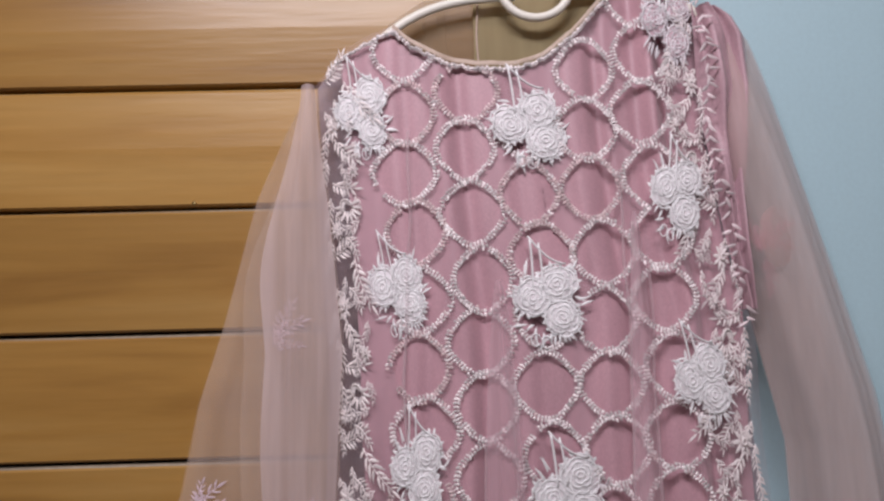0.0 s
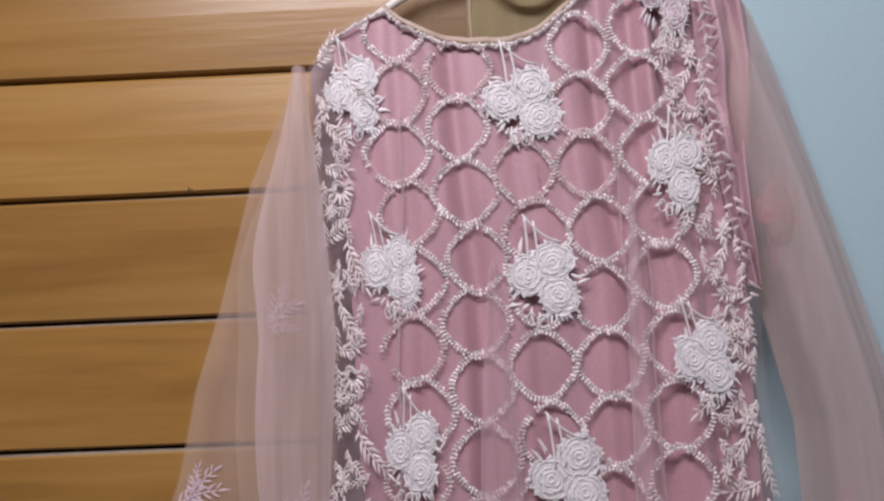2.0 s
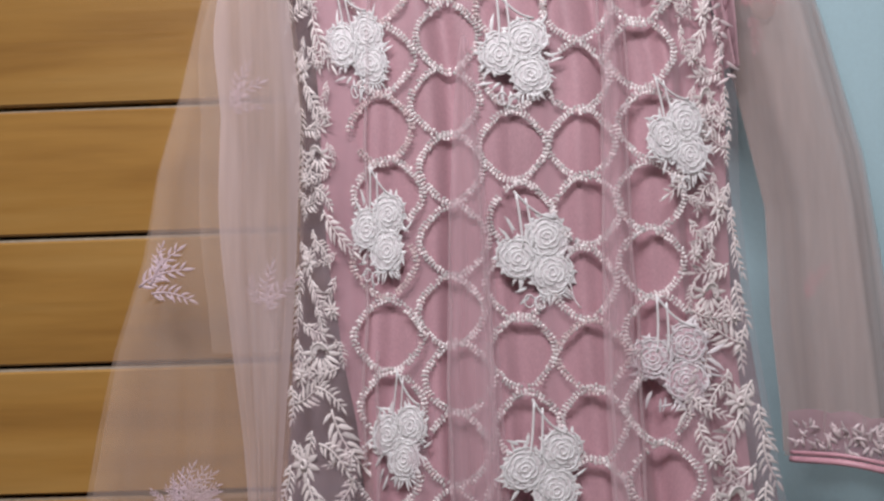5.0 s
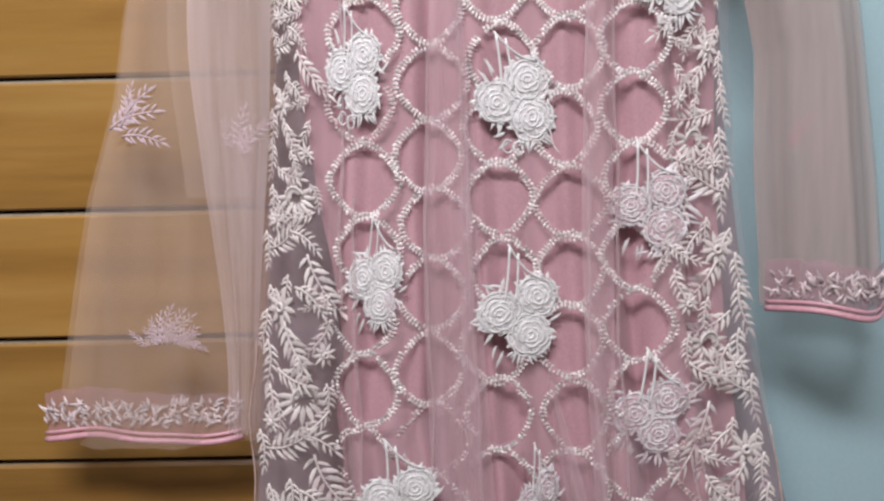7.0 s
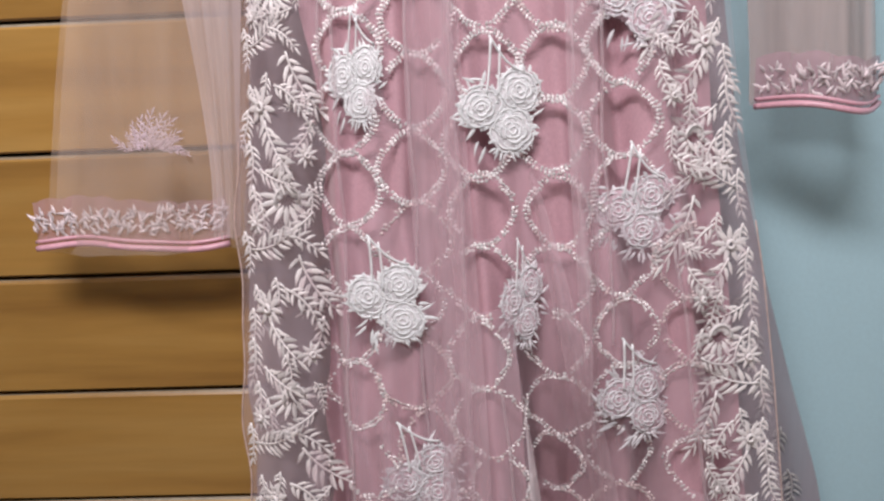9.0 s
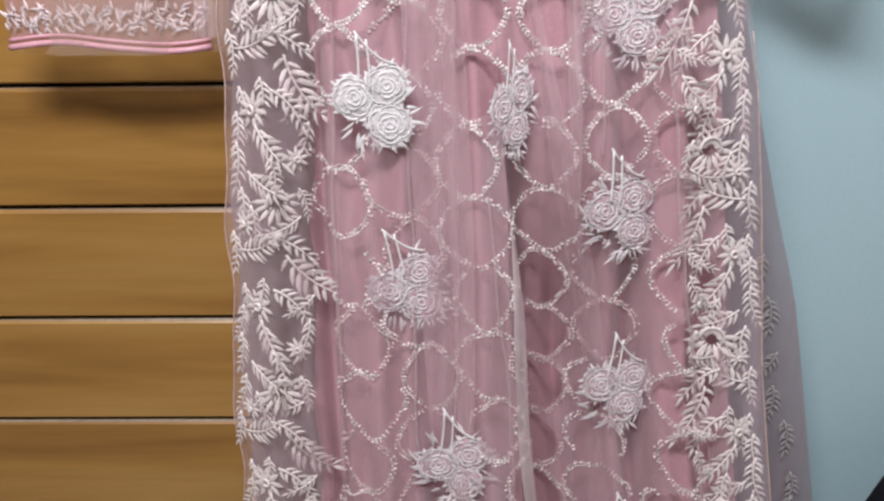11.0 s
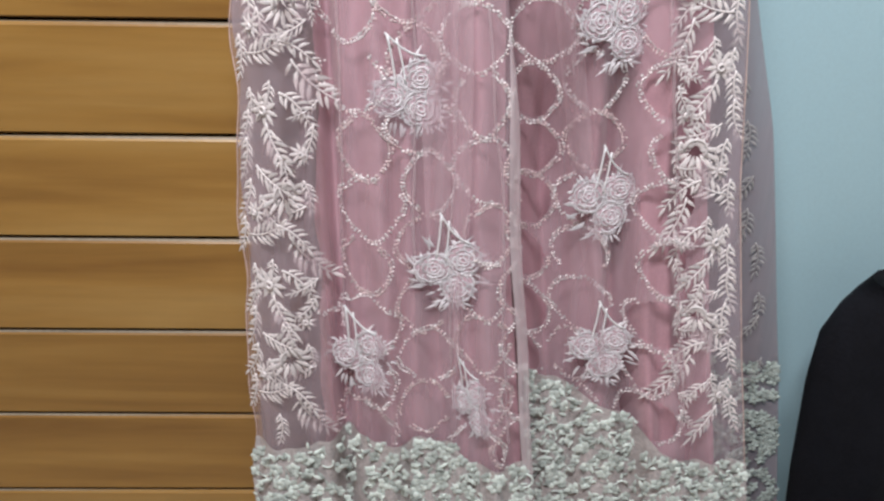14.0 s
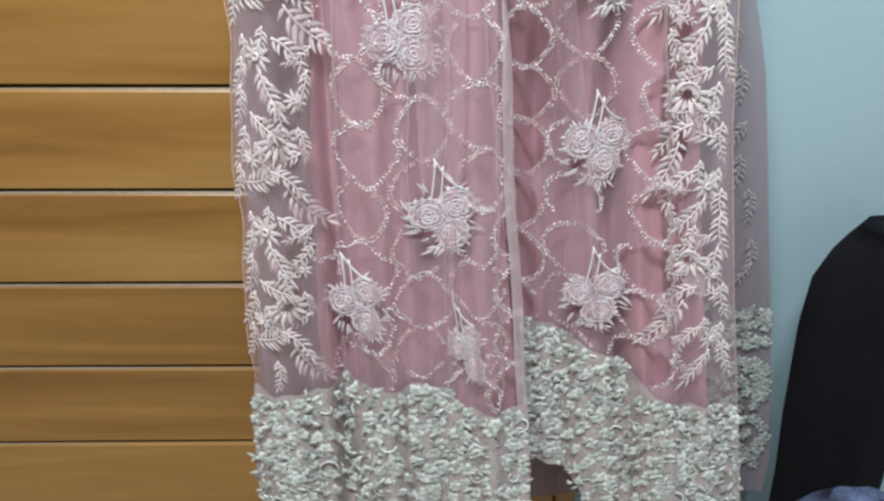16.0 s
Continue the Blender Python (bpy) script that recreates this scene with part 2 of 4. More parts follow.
def panelling():
    """Wardrobe front of horizontal varnished boards with dark grooves and a vertical stile."""
    top = tagged(new("wardrobe"), "varnished brown wooden wardrobe front of horizontal grooved boards", "wardrobe")
    box("carcass", (-2.19, 0.822, 0.0), (0.324, 1.09, 2.5), GAP, top)
    box("stile", (0.299, 0.802, 0.005), (0.325, 0.8215, 2.5), WOOD, top, 0.002, "vertical wooden edge strip")
    rng = random.Random(3)
    for k in range(-6, 15):
        hi = TOPLINE - (k - 1) * BOARD - BOARD - 0.0022
        lo = max(TOPLINE - (k + 1) * BOARD + 0.0022, 0.004)
        tilt = rng.uniform(-0.0012, 0.0012)
        w = [(-2.19, 0), (0.294, 0)]
        prof = [(0.8215, lo), (0.8035, lo), (0.8005, lo + 0.002), (0.800 + tilt, (lo + hi) / 2), (0.8003, hi - 0.003), (0.8028, hi), (0.8215, hi)]
        v = [(x, y, z) for x, _ in w for y, z in prof]
        n = len(prof)
        f = [(i, i + 1, n + i + 1, n + i) for i in range(n - 1)] + [tuple(range(n))[::-1], tuple(range(n, 2 * n))]
        plank = link("board", v, f, WOOD, top, smooth=False)
        p = [(x, 0.8046, hi - 0.0022 + 0.0004 * math.sin(7 * x + k)) for x in np.linspace(-2.18, 0.293, 40)]
        v, f = tube(p, 0.0031, 6)
        link("pale_edge", v, f, EDGE, plank)
    return top


panelling()


# ---- the dress: outline and drape ----
def curve(pairs):
    a = np.array(sorted(pairs))
    return lambda q: np.interp(q, a[:, 0], a[:, 1])


LEFT_LINE = curve([(0.33, -0.066), (0.6, -0.062), (0.8, -0.061), (0.9, -0.057), (1.05, -0.053), (1.2, -0.047), (1.3, -0.041), (1.41, -0.033), (1.5, -0.033), (1.65, -0.042), (1.76, -0.047)])
LEFT = lambda z: LEFT_LINE(z) + 0.0022 * (np.sin(38 * np.asarray(z)) + 0.6 * np.sin(71 * np.asarray(z) + 1)) * np.clip((1.35 - np.asarray(z)) / 0.2, 0, 1)
RIGHT = curve([(0.33, 0.485), (0.64, 0.436), (0.81, 0.413), (0.96, 0.402), (1.05, 0.393), (1.18, 0.374), (1.31, 0.36), (1.42, 0.354), (1.53, 0.356), (1.6, 0.343), (1.7, 0.331), (1.85, 0.328)])
BACKR = curve([(0.33, 0.566), (0.53, 0.533), (0.61, 0.516), (0.84, 0.468), (0.93, 0.442), (1.02, 0.418), (1.15, 0.386), (1.35, 0.357), (1.85, 0.325)])
SLIT = curve([(0.33, 0.241), (0.4, 0.237), (0.53, 0.228), (0.72, 0.21), (0.88, 0.198), (1.0, 0.182), (1.1, 0.175), (1.9, 0.175)])
BASE = curve([(0.3, 0.628), (0.55, 0.648), (0.9, 0.685), (1.15, 0.718), (1.35, 0.741), (1.7, 0.758), (1.9, 0.765)])
NECK = curve([(-0.05, 1.725), (-0.042, 1.75), (-0.02, 1.776), (0.013, 1.797), (0.032, 1.802), (0.047, 1.787), (0.073, 1.772), (0.109, 1.764), (0.145, 1.763), (0.171, 1.773), (0.198, 1.793), (0.221, 1.819), (0.25, 1.852), (0.29, 1.845), (0.315, 1.83), (0.333, 1.80)])
HEMB = curve([(0.2, 0.405), (0.282, 0.392), (0.319, 0.348), (0.36, 0.335), (0.5, 0.33)])
BANDA = curve([(-0.07, 0.528), (0.029, 0.541), (0.082, 0.545), (0.146, 0.538), (0.158, 0.516), (0.24, 0.517)])
BANDB = curve([(0.18, 0.59), (0.227, 0.581), (0.267, 0.573), (0.33, 0.544), (0.377, 0.513), (0.416, 0.505), (0.5, 0.505)])


def smooth(a, b, q):
    t = np.clip((np.asarray(q, float) - a) / (b - a), 0, 1)
    return t * t * (3 - 2 * t)


def drape(x, z, panel=0):
    """Depth of the net's front; panel 1 is the one behind the slit."""
    x, z = np.asarray(x, float), np.asarray(z, float)
    l, r = LEFT(z), RIGHT(z)
    u = (x - l) / (r - l)
    low = smooth(1.5, 0.6, z)
    y = BASE(z) + np.where(u < 0.5, 0.012, 0.022) * np.abs(2 * u - 1) ** 5 * (1 - 0.3 * low)
    wave = np.sin(2 * math.pi * (5.3 * u + 0.25)) + 0.6 * np.sin(2 * math.pi * (9.1 * u + 0.1 + 0.15 * np.sin(3 * z))) + 0.35 * np.sin(2 * math.pi * (15.7 * u + 0.4 * z))
    y = y + wave * (0.0022 + 0.0065 * low)
    groove = 0.03 + 0.006 * np.sin(4 * z)
    y = y + 0.026 * smooth(1.35, 1.0, z) * np.exp(-(((x - groove) / 0.0085) ** 2))
    s = SLIT(z)
    if panel:
        y = y + 0.055 * smooth(1.08, 0.75, z) * (1 - smooth(0.0, 1.0, (x - s) / (r - s)))
        y = y + 0.018 * smooth(1.0, 0.8, z) * np.exp(-(((x - s - 0.035) / 0.026) ** 2))
    else:
        y = y - 0.008 * smooth(1.05, 0.8, z) * smooth(0.05, 0.0, s - x)
    return y


def side_of(x, z):
    return 1 if x > SLIT(z) else 0


def on_net(x, z, off=0.0015):
    return (x, float(drape(x, z, side_of(x, z))) - off, z)


COL_A = [(0.003, 1.716), (0.032, 1.553), (0.046, 1.396), (0.059, 1.227), (0.078, 1.05), (0.103, 0.894), (0.138, 0.73), (0.165, 0.585)]
COL_B = [(0.155, 1.704), (0.164, 1.541), (0.178, 1.372), (0.174, 1.2), (0.188, 1.04)]
COL_C = [(0.291, 1.802), (0.286, 1.634), (0.299, 1.467), (0.285, 1.281), (0.283, 1.113), (0.283, 0.953), (0.288, 0.783), (0.298, 0.624), (0.055, 0.635)]
CLUSTERS = COL_A + COL_B + COL_C
VINE_L = lambda z: LEFT(z) + 0.039 + 0.007 * smooth(1.15, 1.35, z) + 0.045 * smooth(1.45, 1.1, z)
VINE_R = lambda z: RIGHT(z) - 0.052 - 0.02 * smooth(1.5, 1.2, z)

def ring_centres():
    """Centres of the lattice rings: upright columns of touching rings, skewed to the left of the middle."""
    out = []
    for i in range(-7, 6):
        for j in range(-7, 18):
            z = 1.467 - 0.058 * j + (0.039 * (-1 - i) if i < -1 else 0.014 * (i > 0))
            z += 0.0025 * math.sin(3.1 * i + 1.7 * j)
            if not 0.53 < z < 1.86:
                continue
            x = 0.217 + 0.0555 * i + 0.003 * math.sin(2.3 * j + i) - 0.012 * float(smooth(1.5, 1.75, z)) - 0.008 * float(smooth(1.3, 1.0, z)) * (i < 0)
            x += 0.02 * float(smooth(0.98, 0.82, z)) * ((i < 0) + (i > 1))
            if not float(VINE_L(z)) - 0.012 < x < float(VINE_R(z)) + 0.012 or z > float(NECK(x)) - 0.012:
                continue
            out.append((x, z, 1 + (0.05 + 0.07 * float(smooth(1.2, 0.9, z))) * math.sin(5.7 * i + 2.9 * j)))
    return out


RINGS = ring_centres()


def in_ring(p):
    """Which places lie in the cut-out middle of a ring."""
    inside = np.zeros(len(p), bool)
    for x, z, w in RINGS:
        if z < 1.1 and x < 0.33 and abs(x - float(SLIT(z))) > 0.028:
            continue  # low on the skirt a second net backs the rings
        inside |= ((p[:, 0] - x) / (0.0235 * w)) ** 2 + ((p[:, 2] - z) / 0.0248) ** 2 < 1
    for x, z in CLUSTERS:
        inside &= (p[:, 0] - x) ** 2 + (p[:, 2] - z) ** 2 > 0.02 ** 2
    return inside


dress = tagged(new("dress"), "long dusty pink embroidered net dress with bell sleeves and silver hem", "dress")


def sheet(name, lo, hi, bottom, top, depth, mat, nu=120, nv=140, parent=dress, label="", holes=False):
    """A cloth between two side edges, from bottom(x) up to top(x), at depth(x, z)."""
    u = np.linspace(0, 1, nu)
    z0 = np.full(nu, 0.33)
    verts = []
    xt = lo(1.75) + u * (hi(1.75) - lo(1.75))
    for t in np.linspace(0, 1, nv):
        z = z0 + t * 1.45
        for _ in range(3):
            x = lo(z) + u * (hi(z) - lo(z))
            z = bottom(x) + t * (top(xt) - bottom(x))
        x = lo(z) + u * (hi(z) - lo(z))
        verts.append(np.stack([x, depth(x, z), z], 1))
    verts, faces = np.concatenate(verts), np.array(grid_faces(nu, nv))
    if holes:
        faces = faces[~in_ring(verts[faces].mean(1))]
    return link(name, verts, faces, mat, parent, label)


flat = lambda c: (lambda x: np.full(np.shape(x), c, float))
front_a = lambda x, z: drape(x, z, 0)
front_b = lambda x, z: drape(x, z, 1)
sheet("front_net_panel", LEFT, SLIT, flat(0.33), NECK, front_a, NET, 150, 620, label="sheer pink net front panel", holes=True)
sheet("side_net_panel", lambda z: SLIT(z) - 0.03 * smooth(1.1, 0.9, z), RIGHT, HEMB, NECK, front_b, NET, 150, 620, label="sheer pink net panel behind the slit", holes=True)
LINL = lambda z: LEFT(z) + 0.030 + 0.043 * smooth(1.45, 1.15, z)
LINR = lambda z: RIGHT(z) - 0.010 - 0.022 * smooth(1.5, 1.0, z)


def lining_depth(x, z):
    u = (x - LEFT(z)) / (RIGHT(z) - LEFT(z))
    low = smooth(1.6, 0.7, z)
    fold = np.sin(2 * math.pi * (8.2 * u + 0.1 + 0.08 * np.sin(5 * z))) + 0.5 * np.sin(2 * math.pi * (13.3 * u + 0.3 * z)) + 0.12 * np.sin(2 * math.pi * (23.0 * u))
    side = smooth(0.6, 0.72, u) * smooth(1.0, 0.9, u) * smooth(1.0, 1.3, z)
    crease = np.sin(2 * math.pi * (10.5 * u + 0.1 * np.sin(6 * z))) + 0.6 * np.sin(2 * math.pi * (17.0 * u + 0.2 * z))
    return fold * (0.0012 + 0.0085 * low) + 0.0038 + 0.015 * low + side * (0.005 + 0.0035 * crease)


def lining_a(x, z):
    edge = smooth(0.03, 0.0, LINA(z) - x) * smooth(1.15, 0.9, z)
    return drape(x, z, 0) + lining_depth(x, z) * (1 - 0.5 * edge) + 0.012 * edge ** 3


LINA = lambda z: SLIT(z) - 0.011 * smooth(1.0, 0.85, z)
LINB = lambda z: SLIT(z) - 0.018 - 0.02 * smooth(1.12, 1.0, z) * smooth(0.8, 0.95, z)
sheet("lining_panel", LINL, LINA, flat(0.42), lambda x: NECK(x) - 0.004, lining_a, LINING, 150, 130, label="dusty pink satin lining")
sheet("lining_panel", LINB, LINR, flat(0.43), lambda x: NECK(x) - 0.004, lambda x, z: drape(x, z, 1) + lining_depth(x, z) * (1 + 0.6 * smooth(1.05, 0.8, z) * smooth(0.10, 0.0, x - SLIT(z))), LINING, 150, 130, label="dusty pink satin lining behind the slit")
BACKL = lambda z: LEFT(z) + 0.004 - 0.016 * smooth(1.35, 0.9, z)
BACKTOP = lambda x: np.minimum(NECK(x) + 0.002, 1.775 + 0.25 * np.abs(x - 0.14))
back_depth = lambda x, z: 0.787 - 0.012 * smooth(1.3, 0.4, z) + 0.004 * np.sin(60 * x + 2 * z) * smooth(1.6, 1.0, z)
sheet("back_net_panel", BACKL, BACKR, flat(0.272), BACKTOP, back_depth, BACKNET, 80, 80, label="net back panel, toned mauve for the shade behind the dress")


def pleat(x_top, x_low, width, z_hi, z_lo):
    """A doubled fold of net that falls down the front."""
    nv, nu = 70, 9
    verts = []
    for t in np.linspace(0, 1, nv):
        z = z_hi + t * (z_lo - z_hi)
        xc = x_top + t * (x_low - x_top) + 0.003 * math.sin(9 * z)
        w = width * math.sin(math.pi * (0.005 + 0.99 * t)) ** 0.5
        for a in np.linspace(-0.5, 0.5, nu):
            x = xc + a * w
            verts.append((x, float(drape(x, z, side_of(x, z))) - 0.003 - 0.006 * math.cos(a * math.pi) ** 2, z))
    return link("pleat", verts, grid_faces(nu, nv), PLEATNET, dress)


pleat(0.118, 0.125, 0.042, 1.56, 0.72)
pleat(0.243, 0.242, 0.026, 1.62, 0.95)
pleat(0.135, 0.150, 0.020, 1.42, 0.62)
pleat(0.20, 0.305, 0.022, 1.15, 0.60)


# ---- embroidery ----
def bead_template():
    v = [(1, 0, 0), (0, -1, 0.35), (-1, 0, 0), (0, -1, -0.35), (0.3, 0, 0.75), (0.3, 0, -0.75), (-0.4, 0, 0.75), (-0.4, 0, -0.75)]
    f = [(0, 3, 1), (0, 1, 4), (4, 1, 6), (6, 1, 2), (2, 1, 3), (2, 3, 7), (7, 3, 5), (5, 3, 0)]
    return np.array(v, float), f


def stitches(items, name, mat, parent, label="", kind=""):
    """Many small stitches in one mesh; items: x, z, angle, length, width, and height."""
    tv, tf = bead_template()
    a = np.array(items, float)
    n = len(a)
    ang = np.radians(a[:, 2])
    lx, lz, ly = tv[:, 0][None] * a[:, 3:4] / 2, tv[:, 2][None] * a[:, 4:5] / 1.5, tv[:, 1][None] * a[:, 5:6]
    x = a[:, 0:1] + np.cos(ang)[:, None] * lx - np.sin(ang)[:, None] * lz
    z = a[:, 1:2] + np.sin(ang)[:, None] * lx + np.cos(ang)[:, None] * lz
    s = SLIT(a[:, 1])
    y0 = np.where(a[:, 0] > s, drape(a[:, 0], a[:, 1], 1), drape(a[:, 0], a[:, 1], 0)) - 0.001
    y = y0[:, None] + ly
    verts = np.stack([x, y, z], 2).reshape(-1, 3)
    faces = (np.array([t for t in tf])[None] + 8 * np.arange(n)[:, None, None]).reshape(-1, 3)
    ob = link(name, verts, faces, mat, parent, label, smooth=False)
    return tagged(ob, kind=kind) if kind else ob


def lattice():
    """Rings of sequin stitches that touch one another, over the middle of the front."""
    rng = random.Random(11)
    bright, dull = [], []
    rx, rz = 0.0268, 0.0282
    for x, z, wide in RINGS:
        lo, hi = float(VINE_L(z)) - 0.014, float(VINE_R(z)) + 0.014
        low = float(smooth(1.25, 0.95, z))
        gap = [(rng.uniform(0, 360), rng.uniform(6, 16 + 26 * low)) for _ in range(rng.choice((0, 0, 0, 1)) + (rng.random() < 0.6 * low))]
        n = 54
        worn = rng.random() < 0.12 + 0.25 * low
        for k in range(n):
            t = 360 * k / n
            if any(abs((t - g + 180) % 360 - 180) < w for g, w in gap):
                continue
            # squarish ring: flatter towards its neighbours
            e = 1 + 0.05 * math.cos(radians(4 * t))
            px, pz = x + rx * wide * e * math.cos(radians(t)), z + rz * e * math.sin(radians(t))
            if pz > float(NECK(px)) - 0.004 or not lo < px < hi or pz < (float(BANDA(px)) if px < SLIT(pz) else float(BANDB(px))) + 0.004:
                continue
            if any((px - cx) ** 2 + (pz - cz) ** 2 < 0.026 ** 2 for cx, cz in CLUSTERS):
                continue
            thin = 1.0 - 0.08 * float(smooth(1.2, 0.9, pz))
            for side in (-1, 1):
                if rng.random() < 0.04 + 0.1 * low:
                    continue
                off = thin * (side * 0.0014 + rng.uniform(-0.0006, 0.0006))
                a = t + side * 24 + rng.uniform(-28, 28) + (90 if rng.random() < 0.75 * low else 0)
                bead = (px + off * math.cos(radians(t)), pz + off * math.sin(radians(t)), a, thin * rng.uniform(0.0034, 0.0050), thin * rng.uniform(0.0019, 0.0027), rng.uniform(0.0003, 0.0008))
                (dull if worn and rng.random() < 0.8 or rng.random() < 0.06 + 0.18 * low else bright).append(bead)
    stitches(bright, "lattice_embroidery", BEAD, dress, "pale sequin lattice of rings", "stuff")
    stitches(dull, "worn_lattice_embroidery", DULLBEAD, dress, "dull pink beads of the sequin lattice", "stuff")


lattice()


def neckline():
    items, rng = [], random.Random(5)
    pts = [(x, float(NECK(x)) - 0.006) for x in np.arange(0.03, 0.235, 0.0022)] + [(x, float(NECK(x)) - 0.007) for x in np.arange(-0.03, 0.035, 0.0026)]
    for x, z in pts:
        items.append((x, z + rng.uniform(-0.0012, 0.0012), rng.uniform(40, 140), 0.0056, 0.0034, 0.0018))
    stitches(items, "neck_beading", BEAD, dress, "pale beaded neck edge", "stuff")
    band = []
    xs = np.arange(0.03, 0.245, 0.003)
    for x in xs:
        z = float(NECK(x))
        band += [(x, float(drape(x, z)) - 0.002, z - 0.003), (x, float(drape(x, z)) - 0.003, z + 0.001), (x, float(drape(x, z)) + 0.004, z + 0.003)]
    link("neck_band", band, [(3 * i + k, 3 * i + k + 1, 3 * i + k + 4, 3 * i + k + 3) for i in range(len(xs) - 1) for k in range(2)], NECKBAND, dress, "beige bound neck edge")


NECKBAND = material("beige_binding", (0.55, 0.42, 0.34), 0.55, scale=60, vary=0.15, bump=0.3)
neckline()


def rose_mesh():
    """An embroidered rose: a low padded dome, ridged by rings of petal edges, with a fringe of short petals."""
    bag, rng = Bag(), random.Random(2)
    n = 22
    v, f = [(0, -0.003, 0)], []
    for r, h in ((0.5, 0.0028), (0.85, 0.0016), (1.0, 0.0)):
        for k in range(n):
            a = 2 * math.pi * k / n
            q = 0.0165 * r * (1 + 0.09 * math.cos(6 * a) * r)
            v.append((q * math.cos(a), -h, q * math.sin(a)))
    f += [(0, 1 + (k + 1) % n, 1 + k) for k in range(n)]
    for s in range(2):
        f += [(1 + s * n + k, 1 + s * n + (k + 1) % n, 1 + (s + 1) * n + (k + 1) % n, 1 + (s + 1) * n + k) for k in range(n)]
    bag.add(v, f)
    ground = len(bag.f)
    for ring, (r, count, h) in enumerate(((0.0155, 7, 0.0008), (0.0124, 6, 0.002), (0.0092, 5, 0.0026), (0.006, 4, 0.003), (0.0028, 2, 0.0033))):
        for k in range(count):
            a0 = 360 * k / count + 31 * ring + rng.uniform(-16, 16)
            span, cx, cz = rng.uniform(0.5, 0.68), rng.uniform(-0.0007, 0.0007), rng.uniform(-0.0007, 0.0007)
            arc = [radians(a0 + t) for t in np.linspace(-span, span, 7) * 360 / count]
            r *= rng.uniform(0.93, 1.07)
            p = [(cx + r * (1 + 0.13 * math.cos(3 * (a - radians(a0)))) * math.cos(a), -h - 0.0006, cz + r * (1 + 0.13 * math.cos(3 * (a - radians(a0)))) * math.sin(a)) for a in arc]
            bag.add(*tube(p, [0.0003, 0.0007, 0.0009, 0.001, 0.0009, 0.0007, 0.0003], 5))
    for k in range(90):
        a, r = rng.uniform(0, 360), rng.uniform(0.002, 0.016)
        lv, lf = leaf(rng.uniform(0.003, 0.005), 0.0016, 0.0007)
        bag.add(turned(lv, a + rng.uniform(-25, 25), (r * math.cos(radians(a)), -0.0030 + 0.12 * max(0, r - 0.006), r * math.sin(radians(a)))), lf)
    for k in range(15):
        a = 24 * k + rng.uniform(-7, 7)
        lv, lf = leaf(rng.uniform(0.004, 0.0075), 0.0034, 0.0012, rng.uniform(-0.3, 0.3))
        bag.add(turned(lv, a + rng.uniform(-15, 15), (0.0155 * math.cos(radians(a)), -0.0004, 0.0155 * math.sin(radians(a)))), lf)
    return bag, ground


def spray_mesh():
    """The forked stem: two upright bars under a slanting strand."""
    bag = Bag()
    for x0, x1, z1, w in ((-0.013, -0.013, 0.056, 0.0011), (-0.004, -0.0055, 0.0515, 0.001)):
        p = [(x0 + (x1 - x0) * t + 0.0008 * math.sin(3 * t), -0.002, 0.010 + (z1 - 0.010) * t) for t in np.linspace(0, 1, 8)]
        bag.add(*tube(p, w, 5))
    p = [(-0.0145 + 0.032 * t, -0.002, 0.058 - 0.026 * t - 0.006 * math.sin(3 * t)) for t in np.linspace(0, 1, 9)]
    return bag.add(*tube(p, 0.0011, 5))


def loop_mesh():
    """A small thread loop that hangs under the roses."""
    p = [(0.0042 * math.cos(a), 0, 0.0055 * math.sin(a)) for a in np.linspace(0.3, 2 * math.pi - 0.6, 10)]
    return Bag().add(*tube(p, 0.0007, 5))


def foliage_mesh(seed):
    """The small leaves among and round the roses, none over the stem."""
    bag, rng = Bag(), random.Random(seed)
    for k in range(30):
        a = 12 * k + rng.uniform(-7, 7)
        if 80 < a % 360 < 122 or rng.random() < 0.12:
            continue
        r = rng.uniform(0.022, 0.031)
        lv, lf = leaf(rng.uniform(0.009, 0.019), rng.uniform(0.0024, 0.004), 0.0009, rng.uniform(-0.45, 0.45))
        bag.add(turned(lv, a + rng.uniform(-42, 42), (r * math.cos(radians(a)), -0.001, r * math.sin(radians(a)) * 1.1 - 0.001)), lf)
    for k in range(14):
        a, r = rng.uniform(0, 360), rng.uniform(0.004, 0.016)
        lv, lf = leaf(rng.uniform(0.006, 0.011), 0.0028, 0.0012, rng.uniform(-0.4, 0.4))
        bag.add(turned(lv, a + rng.uniform(-60, 60), (r * math.cos(radians(a)), -0.0016, r * math.sin(radians(a)))), lf)
    for k in range(7):
        lv, lf = leaf(rng.uniform(0.008, 0.014), 0.0026, 0.0012, rng.uniform(-0.4, 0.4))
        bag.add(turned(lv, -90 + 20 * (k - 3), (0.008 + 0.003 * (k - 3), -0.001, -0.032)), lf)
    return bag


